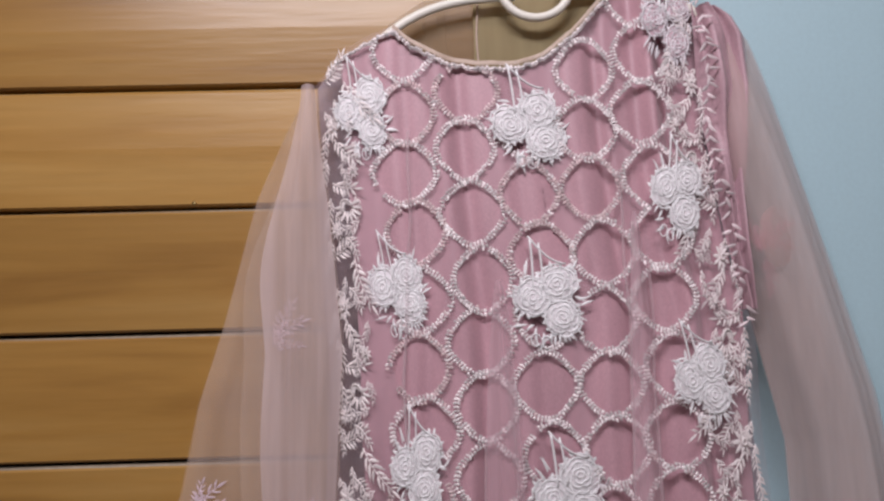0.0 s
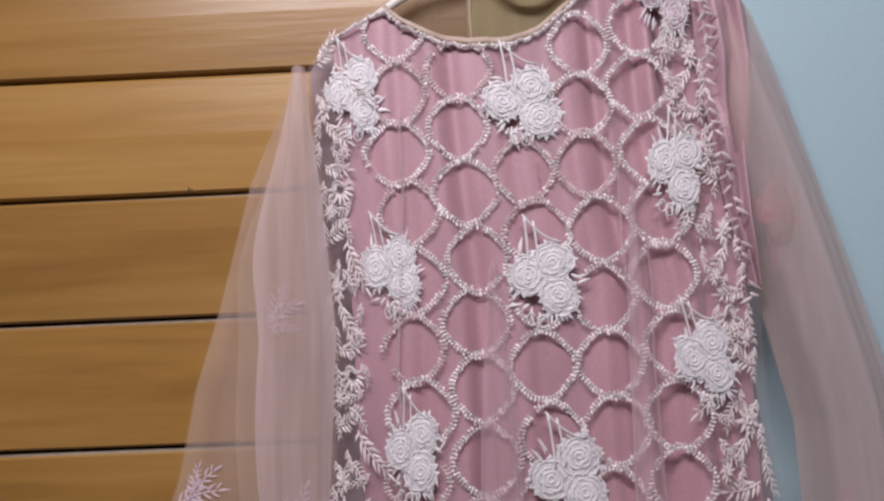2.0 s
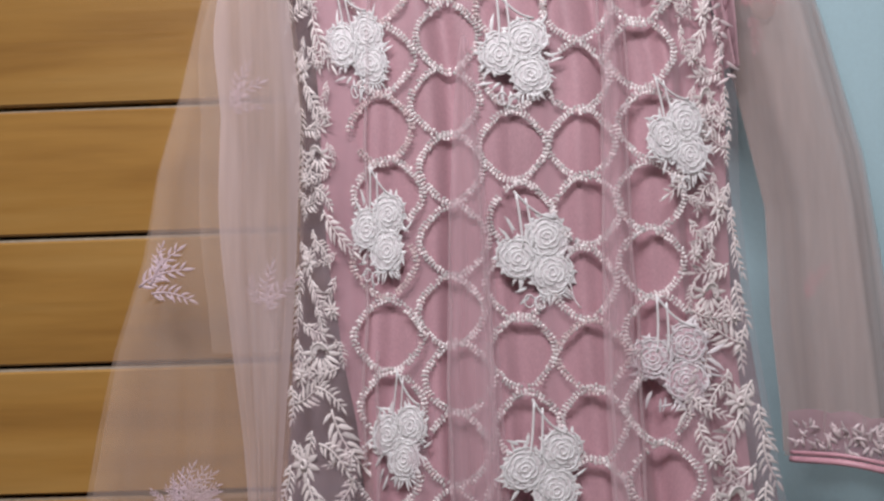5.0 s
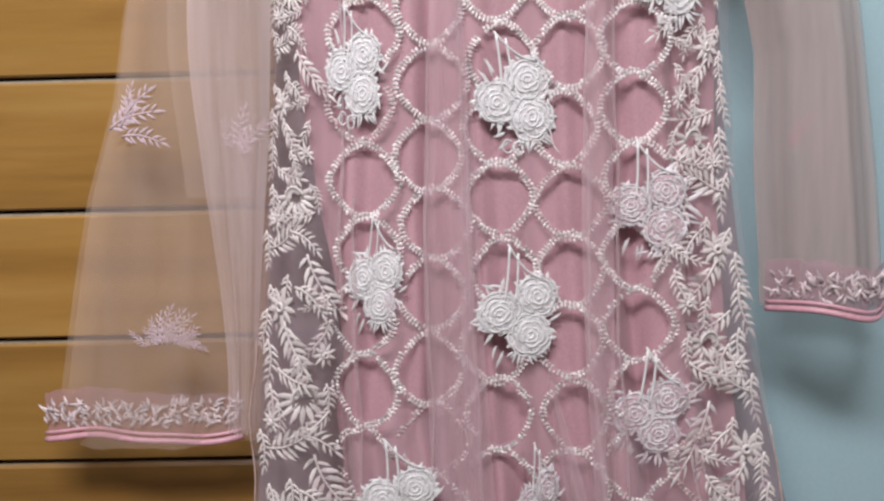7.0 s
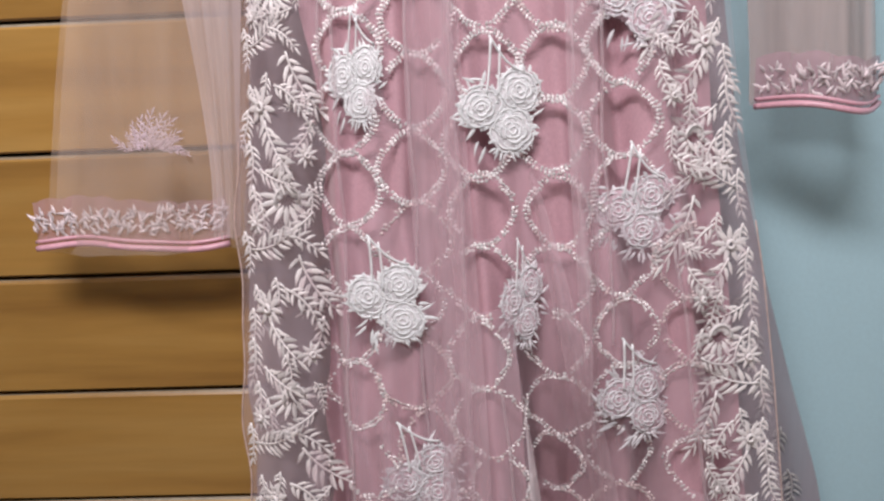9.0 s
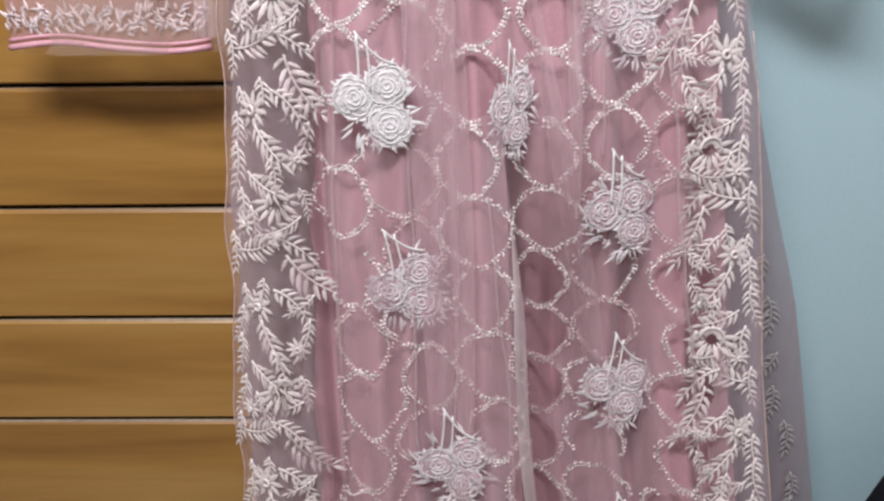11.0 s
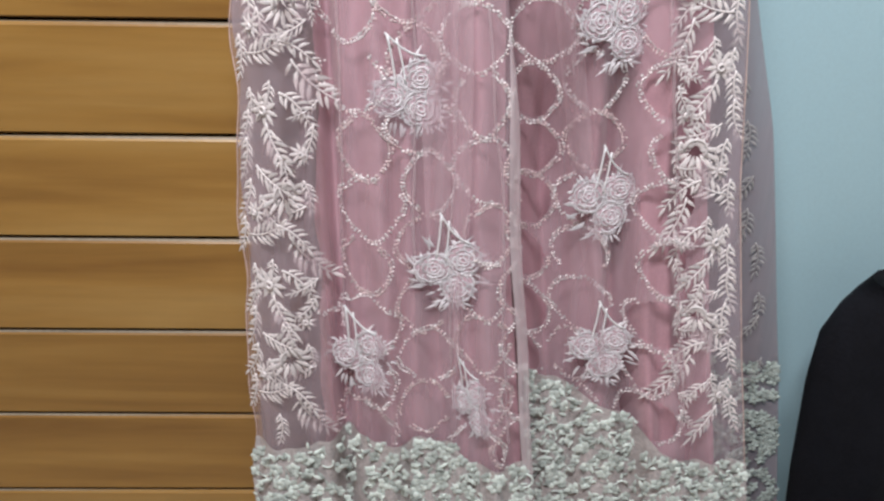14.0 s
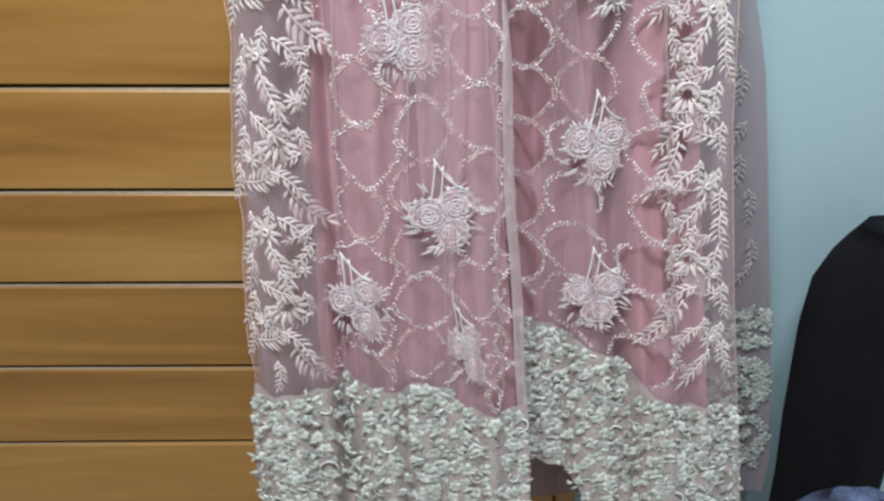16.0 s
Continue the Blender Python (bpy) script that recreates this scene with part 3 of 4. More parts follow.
def clusters():
    (rose, ground), spray, loop = rose_mesh(), spray_mesh(), loop_mesh()
    rng, blooms, leaves = random.Random(4), {}, {}
    for at, (x, z) in enumerate(CLUSTERS):
        first = spray.link("rose_spray", ROSE, dress, "silvery white embroidered rose cluster") if at == 0 else new("rose_spray", base.data)
        if at == 0:
            base = first
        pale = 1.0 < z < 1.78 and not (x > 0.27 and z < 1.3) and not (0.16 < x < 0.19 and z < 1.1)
        kind = (pale, at % 4)
        if kind not in leaves:
            green = foliage_mesh(18 + at).link("foliage", ROSE if pale else LOWROSE, first)
            leaves[kind] = green.data
        else:
            green = new("foliage", leaves[kind])
            green.parent = first
        green.matrix_basis = Matrix.Diagonal((0.94, 1, 0.94, 1) if pale else (1.0, 1, 1.0, 1))
        tagged(green, kind="stuff")
        first.parent = dress
        left = x < 0.12 and z > 1.15
        sx = 0.6 if 0.16 < x < 0.19 and z < 1.1 else 0.72 if left else (0.8 if x > 0.27 and z > 1.3 else 1.0)
        lean = rng.uniform(-12, 12)
        depth = float(drape(x, z, side_of(x, z)))
        slope = float(drape(x + 0.01, z, side_of(x, z)) - drape(x - 0.01, z, side_of(x, z))) / 0.02
        first.matrix_basis = Matrix.Translation((x, depth - 0.0015, z)) @ pose(0, 0, 0, 0, 0, math.degrees(math.atan(slope)) * 0.6) @ pose(0, 0, 0, 0, lean, 0) @ Matrix.Diagonal((sx, 1, 1.0, 1))
        if at:
            tagged(first, "silvery white embroidered rose cluster")
        for k, (dx, dz) in enumerate(((-0.0165, 0.004), (0.011, 0.0145), (0.009, -0.0155))):
            if pale not in blooms:
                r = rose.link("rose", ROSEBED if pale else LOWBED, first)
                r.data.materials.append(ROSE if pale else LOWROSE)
                r.data.polygons.foreach_set("material_index", [int(i >= ground) for i in range(len(r.data.polygons))])
                blooms[pale] = r.data
            else:
                r = new("rose", blooms[pale])
                r.parent = first
            r.matrix_basis = Matrix.Translation((dx + rng.uniform(-0.003, 0.003), -0.0008, dz + rng.uniform(-0.003, 0.003))) @ pose(0, 0, 0, 0, 70 * k + 40 * at, 0) @ Matrix.Diagonal((rng.uniform(0.92, 1.08) * (1 if pale else 0.96), 0.6, rng.uniform(0.94, 1.08) * (1 if pale else 0.96), 1))
        for k in range(2 * (pale and z > 1.3)):
            if at == 0 and k == 0:
                hoop = loop.link("loop", ROSE, first)
                r = hoop
            else:
                r = new("loop", hoop.data)
                r.parent = first
            r.matrix_basis = Matrix.Translation((-0.014 + 0.0095 * k, -0.002, -0.034 - 0.003 * math.sin(k * 2.0)))


clusters()


def frond_mesh(length, count, big, bend):
    """A curved stem with pairs of padded leaves, along +x."""
    bag, rng = Bag(), random.Random(int(length * 1000) + count)
    at = lambda t: (length * t, -0.001, bend * length * t * t)
    bag.add(*tube([at(t) for t in np.linspace(0, 1, 9)], np.linspace(0.0012, 0.0006, 9), 5))
    for k in range(count):
        t = (k + 0.6) / count
        head = math.degrees(math.atan(2 * bend * t))
        L = big * (1.08 - 0.55 * abs(t - 0.4)) * rng.uniform(0.85, 1.12)
        for side in (1, -1):
            lv, lf = leaf(L, L * rng.uniform(0.22, 0.29), 0.0009, -side * rng.uniform(0.12, 0.4))
            bag.add(turned(lv, head + side * rng.uniform(50, 72), at(t + side * 0.25 / count)), lf)
    lv, lf = leaf(big, big * 0.24, 0.0009)
    bag.add(turned(lv, math.degrees(math.atan(2 * bend)), at(1)), lf)
    return bag


def daisy_mesh():
    """The padded middle of a daisy, with its petals as pieces."""
    v, f = tube([(0.003 * math.cos(a), -0.003, 0.003 * math.sin(a)) for a in np.linspace(0, 2 * math.pi, 9)[:-1]], 0.0014, 5, True)
    return Bag().add(v, f)


def petals_for(flower, mat):
    key = ("petal", mat.name)
    for k in range(9):
        if key not in MOTIFS:
            lv, lf = leaf(0.0135, 0.0048, 0.0012)
            ob = link("petal", lv, lf, mat)
            MOTIFS[key] = ob.data
        else:
            ob = new("petal", MOTIFS[key])
        ob.parent = flower
        ob.matrix_basis = Matrix.Translation((0.002 * math.cos(radians(40 * k)), -0.001, 0.002 * math.sin(radians(40 * k)))) @ pose(0, 0, 0, 0, -40 * k, 0)


def fan_mesh():
    """Half a flower: a fan of petals under a scalloped arc."""
    bag = Bag()
    for k in range(9):
        a = -200 + 25 * k
        lv, lf = leaf(0.017, 0.0046, 0.0011)
        bag.add(turned(lv, a, (0.005 * math.cos(radians(a)), -0.001, 0.005 * math.sin(radians(a)))), lf)
    for k in range(6):
        a = 20 + 28 * k
        lv, lf = leaf(0.009, 0.005, 0.0012)
        bag.add(turned(lv, a, (0.003 * math.cos(radians(a)), -0.002, 0.003 * math.sin(radians(a)))), lf)
    p = [(0.009 * math.cos(a), -0.003, 0.009 * math.sin(a)) for a in np.linspace(-0.3, math.pi + 0.3, 10)]
    return bag.add(*tube(p, 0.0012, 5))


MOTIFS = {}


def motif(kind, x, z, turn, size=1.0, mirror=1, place=on_net, parent=dress, mat=None, squeeze=1.0):
    """One embroidered motif on the cloth, at x and z, turned by degrees."""
    makers = {"frond": lambda: frond_mesh(0.05, 7, 0.0165, 0.35), "small_frond": lambda: frond_mesh(0.032, 6, 0.0115, -0.45), "wide_frond": lambda: frond_mesh(0.038, 6, 0.018, 0.3), "daisy": daisy_mesh, "fan_flower": fan_mesh}
    mat = mat or THREAD
    key = (kind, mat.name)
    name = "leaf_frond" if "frond" in kind else kind
    if key not in MOTIFS:
        bag = makers[kind]()
        me = bag.link(name, mat)
        MOTIFS[key] = me.data
        ob = me
    else:
        ob = new(name, MOTIFS[key])
    ob.parent = parent
    a, b = place(x - 0.01, z), place(x + 0.01, z)
    slope = max(-0.8, min(0.8, (b[1] - a[1]) / 0.02))
    ob.matrix_basis = Matrix.Translation(place(x, z)) @ pose(0, 0, 0, 0, 0, math.degrees(math.atan(slope))) @ Matrix.Diagonal((mirror * size * squeeze, 1, size, 1)) @ pose(0, 0, 0, 0, -turn, 0)
    if kind == "daisy":
        petals_for(ob, mat)
    return ob


def vine(edge, mirror, z_hi, z_lo, squeeze):
    """The climbing border of fronds, daisies and half flowers along a side edge; offsets run inwards from the edge."""
    rng = random.Random(21 + mirror)
    z = z_hi
    plan = [("frond", 0.006, 0.0, 10, 0.85), ("frond", 0.043, -0.004, -75, 1.0), ("daisy", 0.017, -0.047, 0, 1.05), ("wide_frond", 0.02, -0.058, -70, 0.9), ("small_frond", 0.004, -0.03, -60, 0.9),
            ("wide_frond", 0.012, -0.098, -35, 0.8), ("daisy", 0.05, -0.088, 20, 0.72), ("fan_flower", 0.036, -0.122, 15, 1.0), ("small_frond", 0.006, -0.112, -100, 1.0), ("small_frond", 0.056, -0.135, -140, 0.9), ("small_frond", 0.058, -0.06, -100, 0.85), ("small_frond", 0.03, -0.03, -30, 1.0), ("small_frond", 0.002, -0.075, -80, 1.0), ("small_frond", 0.03, -0.150, -10, 1.0), ("daisy", 0.012, -0.142, 10, 0.7), ("small_frond", 0.002, -0.05, -120, 0.9), ("small_frond", 0.016, -0.125, -60, 0.9), ("small_frond", 0.001, -0.15, -70, 0.9), ("small_frond", 0.03, -0.085, -60, 0.8), ("small_frond", 0.052, -0.112, -60, 0.7), ("small_frond", 0.024, -0.02, -100, 0.8), ("small_frond", 0.06, -0.04, -130, 0.7)]
    while z > z_lo:
        for kind, dx, dz, turn, size in plan:
            q = z + dz
            s = squeeze(q)
            if q < z_lo or q > z_hi + 0.001:
                continue
            x = float(edge(q)) - mirror * (0.010 + dx * s)
            if dx < 0.035:
                turn = max(-78, turn) if "frond" in kind else turn
            motif(kind, x, q, turn + rng.uniform(-12, 12), (0.62 + 0.46 * s) * size * rng.uniform(0.92, 1.08), -mirror, squeeze=max(0.6, min(1, s)))
        z -= 0.165


vine(RIGHT, 1, 1.79, 0.56, lambda z: 0.62 + 0.38 * float(smooth(1.5, 1.2, z)))
vine(LEFT, -1, 1.752, 0.57, lambda z: 0.5 + 0.55 * float(smooth(1.45, 1.1, z)))


def side_piping(edge, panel, z_hi, z_lo, inset):
    p = [(float(edge(z)) + inset, float(drape(float(edge(z)) + inset, z, panel)) - 0.0015, z) for z in np.arange(z_hi, z_lo, -0.012)]
    v, f = tube(p, 0.0007, 5)
    link("edge_piping", v, f, PIPING, dress, "pale stitched edge")


side_piping(LEFT, 0, 1.35, 0.345, 0.001)
side_piping(RIGHT, 1, 1.1, 0.345, -0.001)


# ---- silver hem ----
def hem(name, lo, hi, bottom, top, panel, count, seed):
    """A lace band: a rough ground, with small raised flowers, loops and leaves on it."""
    nu, nv = 90, 26
    verts = []
    for t in np.linspace(0, 1, nv):
        for u in np.linspace(0, 1, nu):
            z = 0.45
            for _ in range(3):
                x = float(lo(z) + u * (hi(z) - lo(z)))
                scallop = 0.004 * abs(math.sin(x * 95)) if t > 0.9 else 0.0
                z = float(bottom(x) + t * (top(x) - bottom(x))) + scallop
            verts.append((x, float(drape(x, z, panel)) - 0.003, z))
    band = link(name, verts, grid_faces(nu, nv), LACEBED, dress, "silver grey-green lace hem band")
    rng = random.Random(seed)
    bag = Bag()
    petals = leaf(0.009, 0.008, 0.0024)
    small = leaf(0.0115, 0.0042, 0.0018)
    rows = int(round(0.21 / 0.0125))
    for r in range(rows):
        for c in range(count):
            u = (c + 0.5 * (r % 2) + rng.uniform(-0.28, 0.28)) / count
            t = (r + rng.uniform(0.15, 0.85)) / rows
            z = 0.45
            for _ in range(2):
                x = float(lo(z) + u * (hi(z) - lo(z)))
                z = float(bottom(x) + t * (top(x) - bottom(x)))
            if not 0.015 < u < 0.985 or math.sin(x * 130 + 1.5 * math.sin(z * 30)) > 0.975:
                continue
            y = float(drape(x, z, panel)) - 0.0042
            if rng.random() < 0.55:
                k = rng.choice((5, 6))
                a0 = rng.uniform(0, 360)
                for i in range(k):
                    bag.add(turned(petals[0] * (rng.uniform(0.8, 1.15), 0.75, 1.0), a0 + 360 * i / k, (x, y, z)), petals[1])
            elif rng.random() < 0.18:
                q, a1 = rng.uniform(0.005, 0.011), rng.uniform(0, 6.28)
                p = [(x + q * math.cos(a), y - 0.001, z + q * math.sin(a)) for a in np.linspace(a1, a1 + rng.uniform(2.5, 5.5), 9)]
                bag.add(*tube(p, rng.uniform(0.0009, 0.0014), 4))
            else:
                a0 = rng.uniform(0, 360)
                for i in range(6):
                    bag.add(turned(small[0] * rng.uniform(0.6, 1.2), a0 + rng.uniform(-150, 150), (x + rng.uniform(-0.006, 0.006), y, z + rng.uniform(-0.006, 0.006))), small[1])
    tagged(bag.link("lace_relief", LACE, band, "raised silver lace flowers"), kind="stuff")


hem("hem_band", LEFT, SLIT, flat(0.33), BANDA, 0, 24, 1)
hem("hem_band", SLIT, RIGHT, HEMB, BANDB, 1, 20, 2)


def back_hem():
    """The hem and leaf border of the back panel, past the front's side edge."""
    place = lambda x, z: (x, float(back_depth(x, z)) - 0.003, z)
    rng = random.Random(9)
    for k in range(11):
        z = 1.02 - 0.045 * k + rng.uniform(-0.012, 0.012)
        x = float(BACKR(z)) - 0.02 - rng.uniform(0, 0.012)
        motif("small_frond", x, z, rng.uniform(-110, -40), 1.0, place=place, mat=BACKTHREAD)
    bag = Bag()
    petals = leaf(0.0085, 0.006, 0.0018)
    for k in range(150):
        z = rng.uniform(0.315, 0.56)
        x = float(BACKR(z)) - rng.uniform(0.004, 0.085)
        a0 = rng.uniform(0, 360)
        for i in range(5):
            bag.add(turned(petals[0], a0 + 72 * i, place(x, z)), petals[1])
    tagged(bag.link("back_hem_lace", BACKLACE, dress, "silver lace on the back panel's hem"), kind="stuff")


# back panel's lace and thread: darker copies, its shade mixed into their colours
BACKLACE = material("shaded_lace", (0.52, 0.57, 0.53), 0.4, island=0.5, scale=60, vary=0.2, bump=0.6)
BACKTHREAD = material("shaded_thread", (0.40, 0.37, 0.37), 0.5, scale=60, vary=0.2, bump=0.4)
back_hem()


# ---- sleeves ----
CUFFTHREAD = material("cuff_thread", (0.82, 0.68, 0.70), 0.4, island=0.45, scale=60, vary=0.15, bump=0.15)
SL_OUT = curve([(1.085, -0.236), (1.23, -0.207), (1.3, -0.191), (1.38, -0.164), (1.455, -0.150), (1.525, -0.128), (1.64, -0.098), (1.7, -0.072), (1.741, -0.051), (1.76, -0.043)])
SL_IN = curve([(1.085, -0.052), (1.2, -0.042), (1.35, -0.027), (1.5, -0.018), (1.62, -0.028), (1.7, -0.038), (1.76, -0.041)])
SR_OUT = curve([(1.19, 0.50), (1.3, 0.49), (1.45, 0.47), (1.55, 0.444), (1.65, 0.416), (1.70, 0.402), (1.75, 0.388), (1.79, 0.374), (1.811, 0.36), (1.821, 0.342)])
SR_IN = curve([(1.19, 0.394), (1.226, 0.393), (1.31, 0.386), (1.409, 0.384), (1.497, 0.365), (1.572, 0.349), (1.7, 0.325), (1.815, 0.318)])


def sleeve_sheet(name, lo, hi, z_lo, z_hi, depth, mat, fold, seed, nu=50, nv=70):
    verts = []
    for t in np.linspace(0, 1, nv):
        z = z_lo + t * (z_hi - z_lo)
        for u in np.linspace(0, 1, nu):
            x = float(lo(z) + u * (hi(z) - lo(z)))
            w = math.sin(2 * math.pi * (2.6 * u + seed)) + 0.5 * math.sin(2 * math.pi * (5.3 * u + 2 * seed + 0.2 * z))
            verts.append((x, depth(u, z) + fold * w * (1.05 - t), z))
    return link(name, verts, grid_faces(nu, nv), mat, dress)


FOLDSLEEVE = sheer("sleeve_net_folded", (0.88, 0.73, 0.74), 0.42, 0.25)


def left_sleeve():
    bow = lambda u, z: math.sin(math.pi * min(max(u, 0), 1))
    sleeve_sheet("sleeve_front", SL_OUT, SL_IN, 1.085, 1.743, lambda u, z: 0.772 - 0.022 * bow(u, z) - 0.012 * float(smooth(1.6, 1.1, z)), SLEEVE, 0.0028, 0.1)
    sleeve_sheet("sleeve_back", SL_OUT, SL_IN, 1.088, 1.743, lambda u, z: 0.775 + 0.012 * bow(u, z), SLEEVE, 0.002, 0.4)
    # the inner fold that lies doubled beside the bodice
    inner = lambda z: SL_IN(z) - 0.012 - 0.055 * smooth(1.75, 1.55, z) + 0.045 * smooth(1.45, 1.12, z)
    sleeve_sheet("sleeve_fold", inner, SL_IN, 1.10, 1.741, lambda u, z: 0.746 - 0.006 * bow(u, z) - 0.012 * float(smooth(1.6, 1.1, z)), FOLDSLEEVE, 0.003, 0.7, 20)
    sleeve_sheet("sleeve_fold", lambda z: inner(z) - 0.02 * smooth(1.7, 1.5, z), SL_IN, 1.3, 1.738, lambda u, z: 0.755 - 0.012 * float(smooth(1.6, 1.1, z)), SLEEVE, 0.002, 0.2, 20)


left_sleeve()


def right_sleeve():
    bow = lambda u, z: math.sin(math.pi * u)
    sleeve_sheet("sleeve_front", SR_IN, SR_OUT, 1.19, 1.818, lambda u, z: 0.788 - 0.045 * bow(u, z) * float(smooth(1.9, 1.6, z)), SLEEVE2, 0.004, 0.2)
    sleeve_sheet("sleeve_back", SR_IN, SR_OUT, 1.193, 1.818, lambda u, z: 0.792 + 0.012 * bow(u, z), SLEEVE2, 0.002, 0.5)
    # the gathered pink cap under the net, from the shoulder down along the armhole
    cap_out = curve([(1.53, 0.358), (1.59, 0.357), (1.66, 0.363), (1.74, 0.374), (1.79, 0.369), (1.81, 0.357), (1.819, 0.341)])
    verts, nu, nv = [], 26, 60
    for t in np.linspace(0, 1, nv):
        z = 1.53 + t * 0.288
        lo = min(float(SR_IN(z)) - 0.006, float(RIGHT(z)) - 0.0095)
        for u in np.linspace(0, 1, nu):
            x = lo + u * (float(cap_out(z)) - lo)
            gather = 0.0065 * math.sin(2 * math.pi * (2.2 * u + 0.25 * math.sin(9 * z))) + 0.0025 * math.sin(2 * math.pi * (4.6 * u + 3.0 * z)) + 0.002 * math.sin(55 * z + 8 * u)
            verts.append((x, 0.768 - 0.006 * math.sin(math.pi * u) + 0.02 * u ** 6 + gather, z))
    link("sleeve_cap", verts, grid_faces(nu, nv), CAP, dress, "gathered dusty pink sleeve cap")
    # a pale gathered medallion below it
    disc, rings = [(0.373, 0.744, 1.594)], 5
    for q in range(1, rings + 1):
        for k in range(24):
            a, r = 2 * math.pi * k / 24, 0.0165 * q / rings
            disc.append((0.373 + r * math.cos(a) * (1 + 0.06 * math.sin(3 * a)), 0.744 + 0.004 * (q / rings) ** 2 + 0.0012 * math.sin(5 * a + 2 * q), 1.594 + 1.7 * r * math.sin(a)))
    f = [(0, 1 + (k + 1) % 24, 1 + k) for k in range(24)] + [(1 + q * 24 + k, 1 + q * 24 + (k + 1) % 24, 25 + q * 24 + (k + 1) % 24, 25 + q * 24 + k) for q in range(rings - 1) for k in range(24)]
    # leaf pairs worked down the armhole seam
    rng, braid = random.Random(31), Bag()
    for z in np.arange(1.835, 1.52, -0.0098):
        x = float(RIGHT(z)) - 0.0105 + 0.0025 * math.sin(40 * z)
        y = min(float(drape(x - 0.006, z, 1)), 0.757) - 0.004
        for side in (-1, 1):
            if rng.random() < 0.15:
                continue
            lv, lf = leaf(rng.uniform(0.008, 0.014), rng.uniform(0.003, 0.0042), 0.0016, side * rng.uniform(-0.1, 0.5))
            braid.add(turned(lv, -90 + side * rng.uniform(8, 70), (x + rng.uniform(-0.0015, 0.0015), y, z + rng.uniform(-0.003, 0.003))), lf)
    tagged(braid.link("armhole_braid", CUFFTHREAD, dress, "dusky pink leaf braid along the armhole"), kind="stuff")
    link("sleeve_patch", disc, f, PATCHNET, dress, "pinkish beige round sleeve patch")


PATCHNET = sheer("sleeve_patch_net", (0.66, 0.45, 0.42), 0.25, 0.4)
CAP = material("pink_sleeve_satin", (0.47, 0.29, 0.33), 0.5, scale=25, vary=0.16, bump=0.1, fine=400, sheen=0.2)
SLEEVE2 = sheer("sleeve_net_doubled", (0.72, 0.57, 0.54), 0.5, 0.15)
right_sleeve()


def cuff(lo, hi, z0, depth, seed, bow=0.008):
    """Embroidered cuff: a pink band with leaf work above a satin roll."""
    rng = random.Random(seed)
    xs = np.linspace(lo, hi, 40)
    y = lambda x: depth - bow * math.sin(math.pi * (x - lo) / (hi - lo)) + 0.0025 * math.sin(90 * x)
    v = [(x, y(x), z0 + dz + 0.004 * math.sin(6 * (x - lo) / (hi - lo)) + (0.003 * abs(math.sin(x * 120)) if dz > 0.03 else 0)) for dz in (0, 0.012, 0.024, 0.04) for x in xs]
    band = link("cuff", v, grid_faces(40, 4), CUFFNET, dress, "pink cuff with pale leaf embroidery")
    for dz, r in ((0.0, 0.0028), (0.006, 0.0016)):
        tv, tf = tube([(x, y(x) - 0.003, z0 + dz + 0.004 * math.sin(6 * (x - lo) / (hi - lo))) for x in xs], r, 7)
        link("satin_roll", tv, tf, SATIN, band)
    bag = Bag()
    for k in range(int((hi - lo) / 0.0042)):
        x = lo + 0.004 + 0.0042 * k
        if x > hi - 0.004:
            break
        for _ in range(5):
            lv, lf = leaf(rng.uniform(0.007, 0.013), 0.003, 0.0018, rng.uniform(-0.4, 0.4))
            bag.add(turned(lv, rng.uniform(20, 160), (x + rng.uniform(-0.003, 0.003), y(x) - 0.002, z0 + 0.009 + rng.uniform(0, 0.022))), lf)
    bag.link("leaf_border", CUFFTHREAD, band)


CUFFNET = sheer("cuff_net", (0.68, 0.42, 0.50), 0.45, 0.2)
cuff(-0.238, -0.066, 1.091, 0.756, 3)
cuff(0.394, 0.50, 1.19, 0.781, 4, 0.046)
on_sleeve = lambda x, z: (x, 0.7535 - 0.012 * float(smooth(1.6, 1.1, z)), z)
on_right = lambda x, z: (x, 0.7725, z)
for k, ang in enumerate((28, 45, 60, 74, 88, 102, 116, 132, 150)):
    motif("small_frond", -0.122 - 0.0022 * (k - 4), 1.176 + 0.002 * (k % 2), ang, 0.42 + 0.4 * math.sin(radians(ang)) ** 4, place=on_sleeve, mat=MOTIF)
for k in range(5):
    motif("small_frond", -0.137 + 0.007 * k, 1.176, 170 - 40 * k, 0.5, place=on_sleeve, mat=MOTIF)
for sx, sz, ang, size in ((-0.08, 1.508, 62, 0.9), (-0.074, 1.512, 95, 0.9), (-0.077, 1.505, 30, 0.6), (-0.16, 1.358, 45, 1.1), (-0.15, 1.36, 75, 1.0), (-0.15, 1.352, 15, 0.9), (-0.142, 1.366, 110, 0.7),
                          (-0.053, 1.335, 70, 0.9), (-0.05, 1.338, 110, 0.9), (-0.058, 1.34, 130, 0.6)):
    motif("small_frond", sx, sz, ang, size, place=on_sleeve, mat=MOTIF)
for sx, sz, ang, size in ((0.36, 1.59, 20, 0.9), (0.362, 1.585, 60, 1.0), (0.366, 1.582, 100, 0.9), (0.37, 1.59, 150, 0.8), (0.37, 1.575, -60, 0.8), (0.41, 1.33, 80, 0.8)):
    motif("small_frond", sx, sz, ang, size, place=on_right, mat=SATIN)


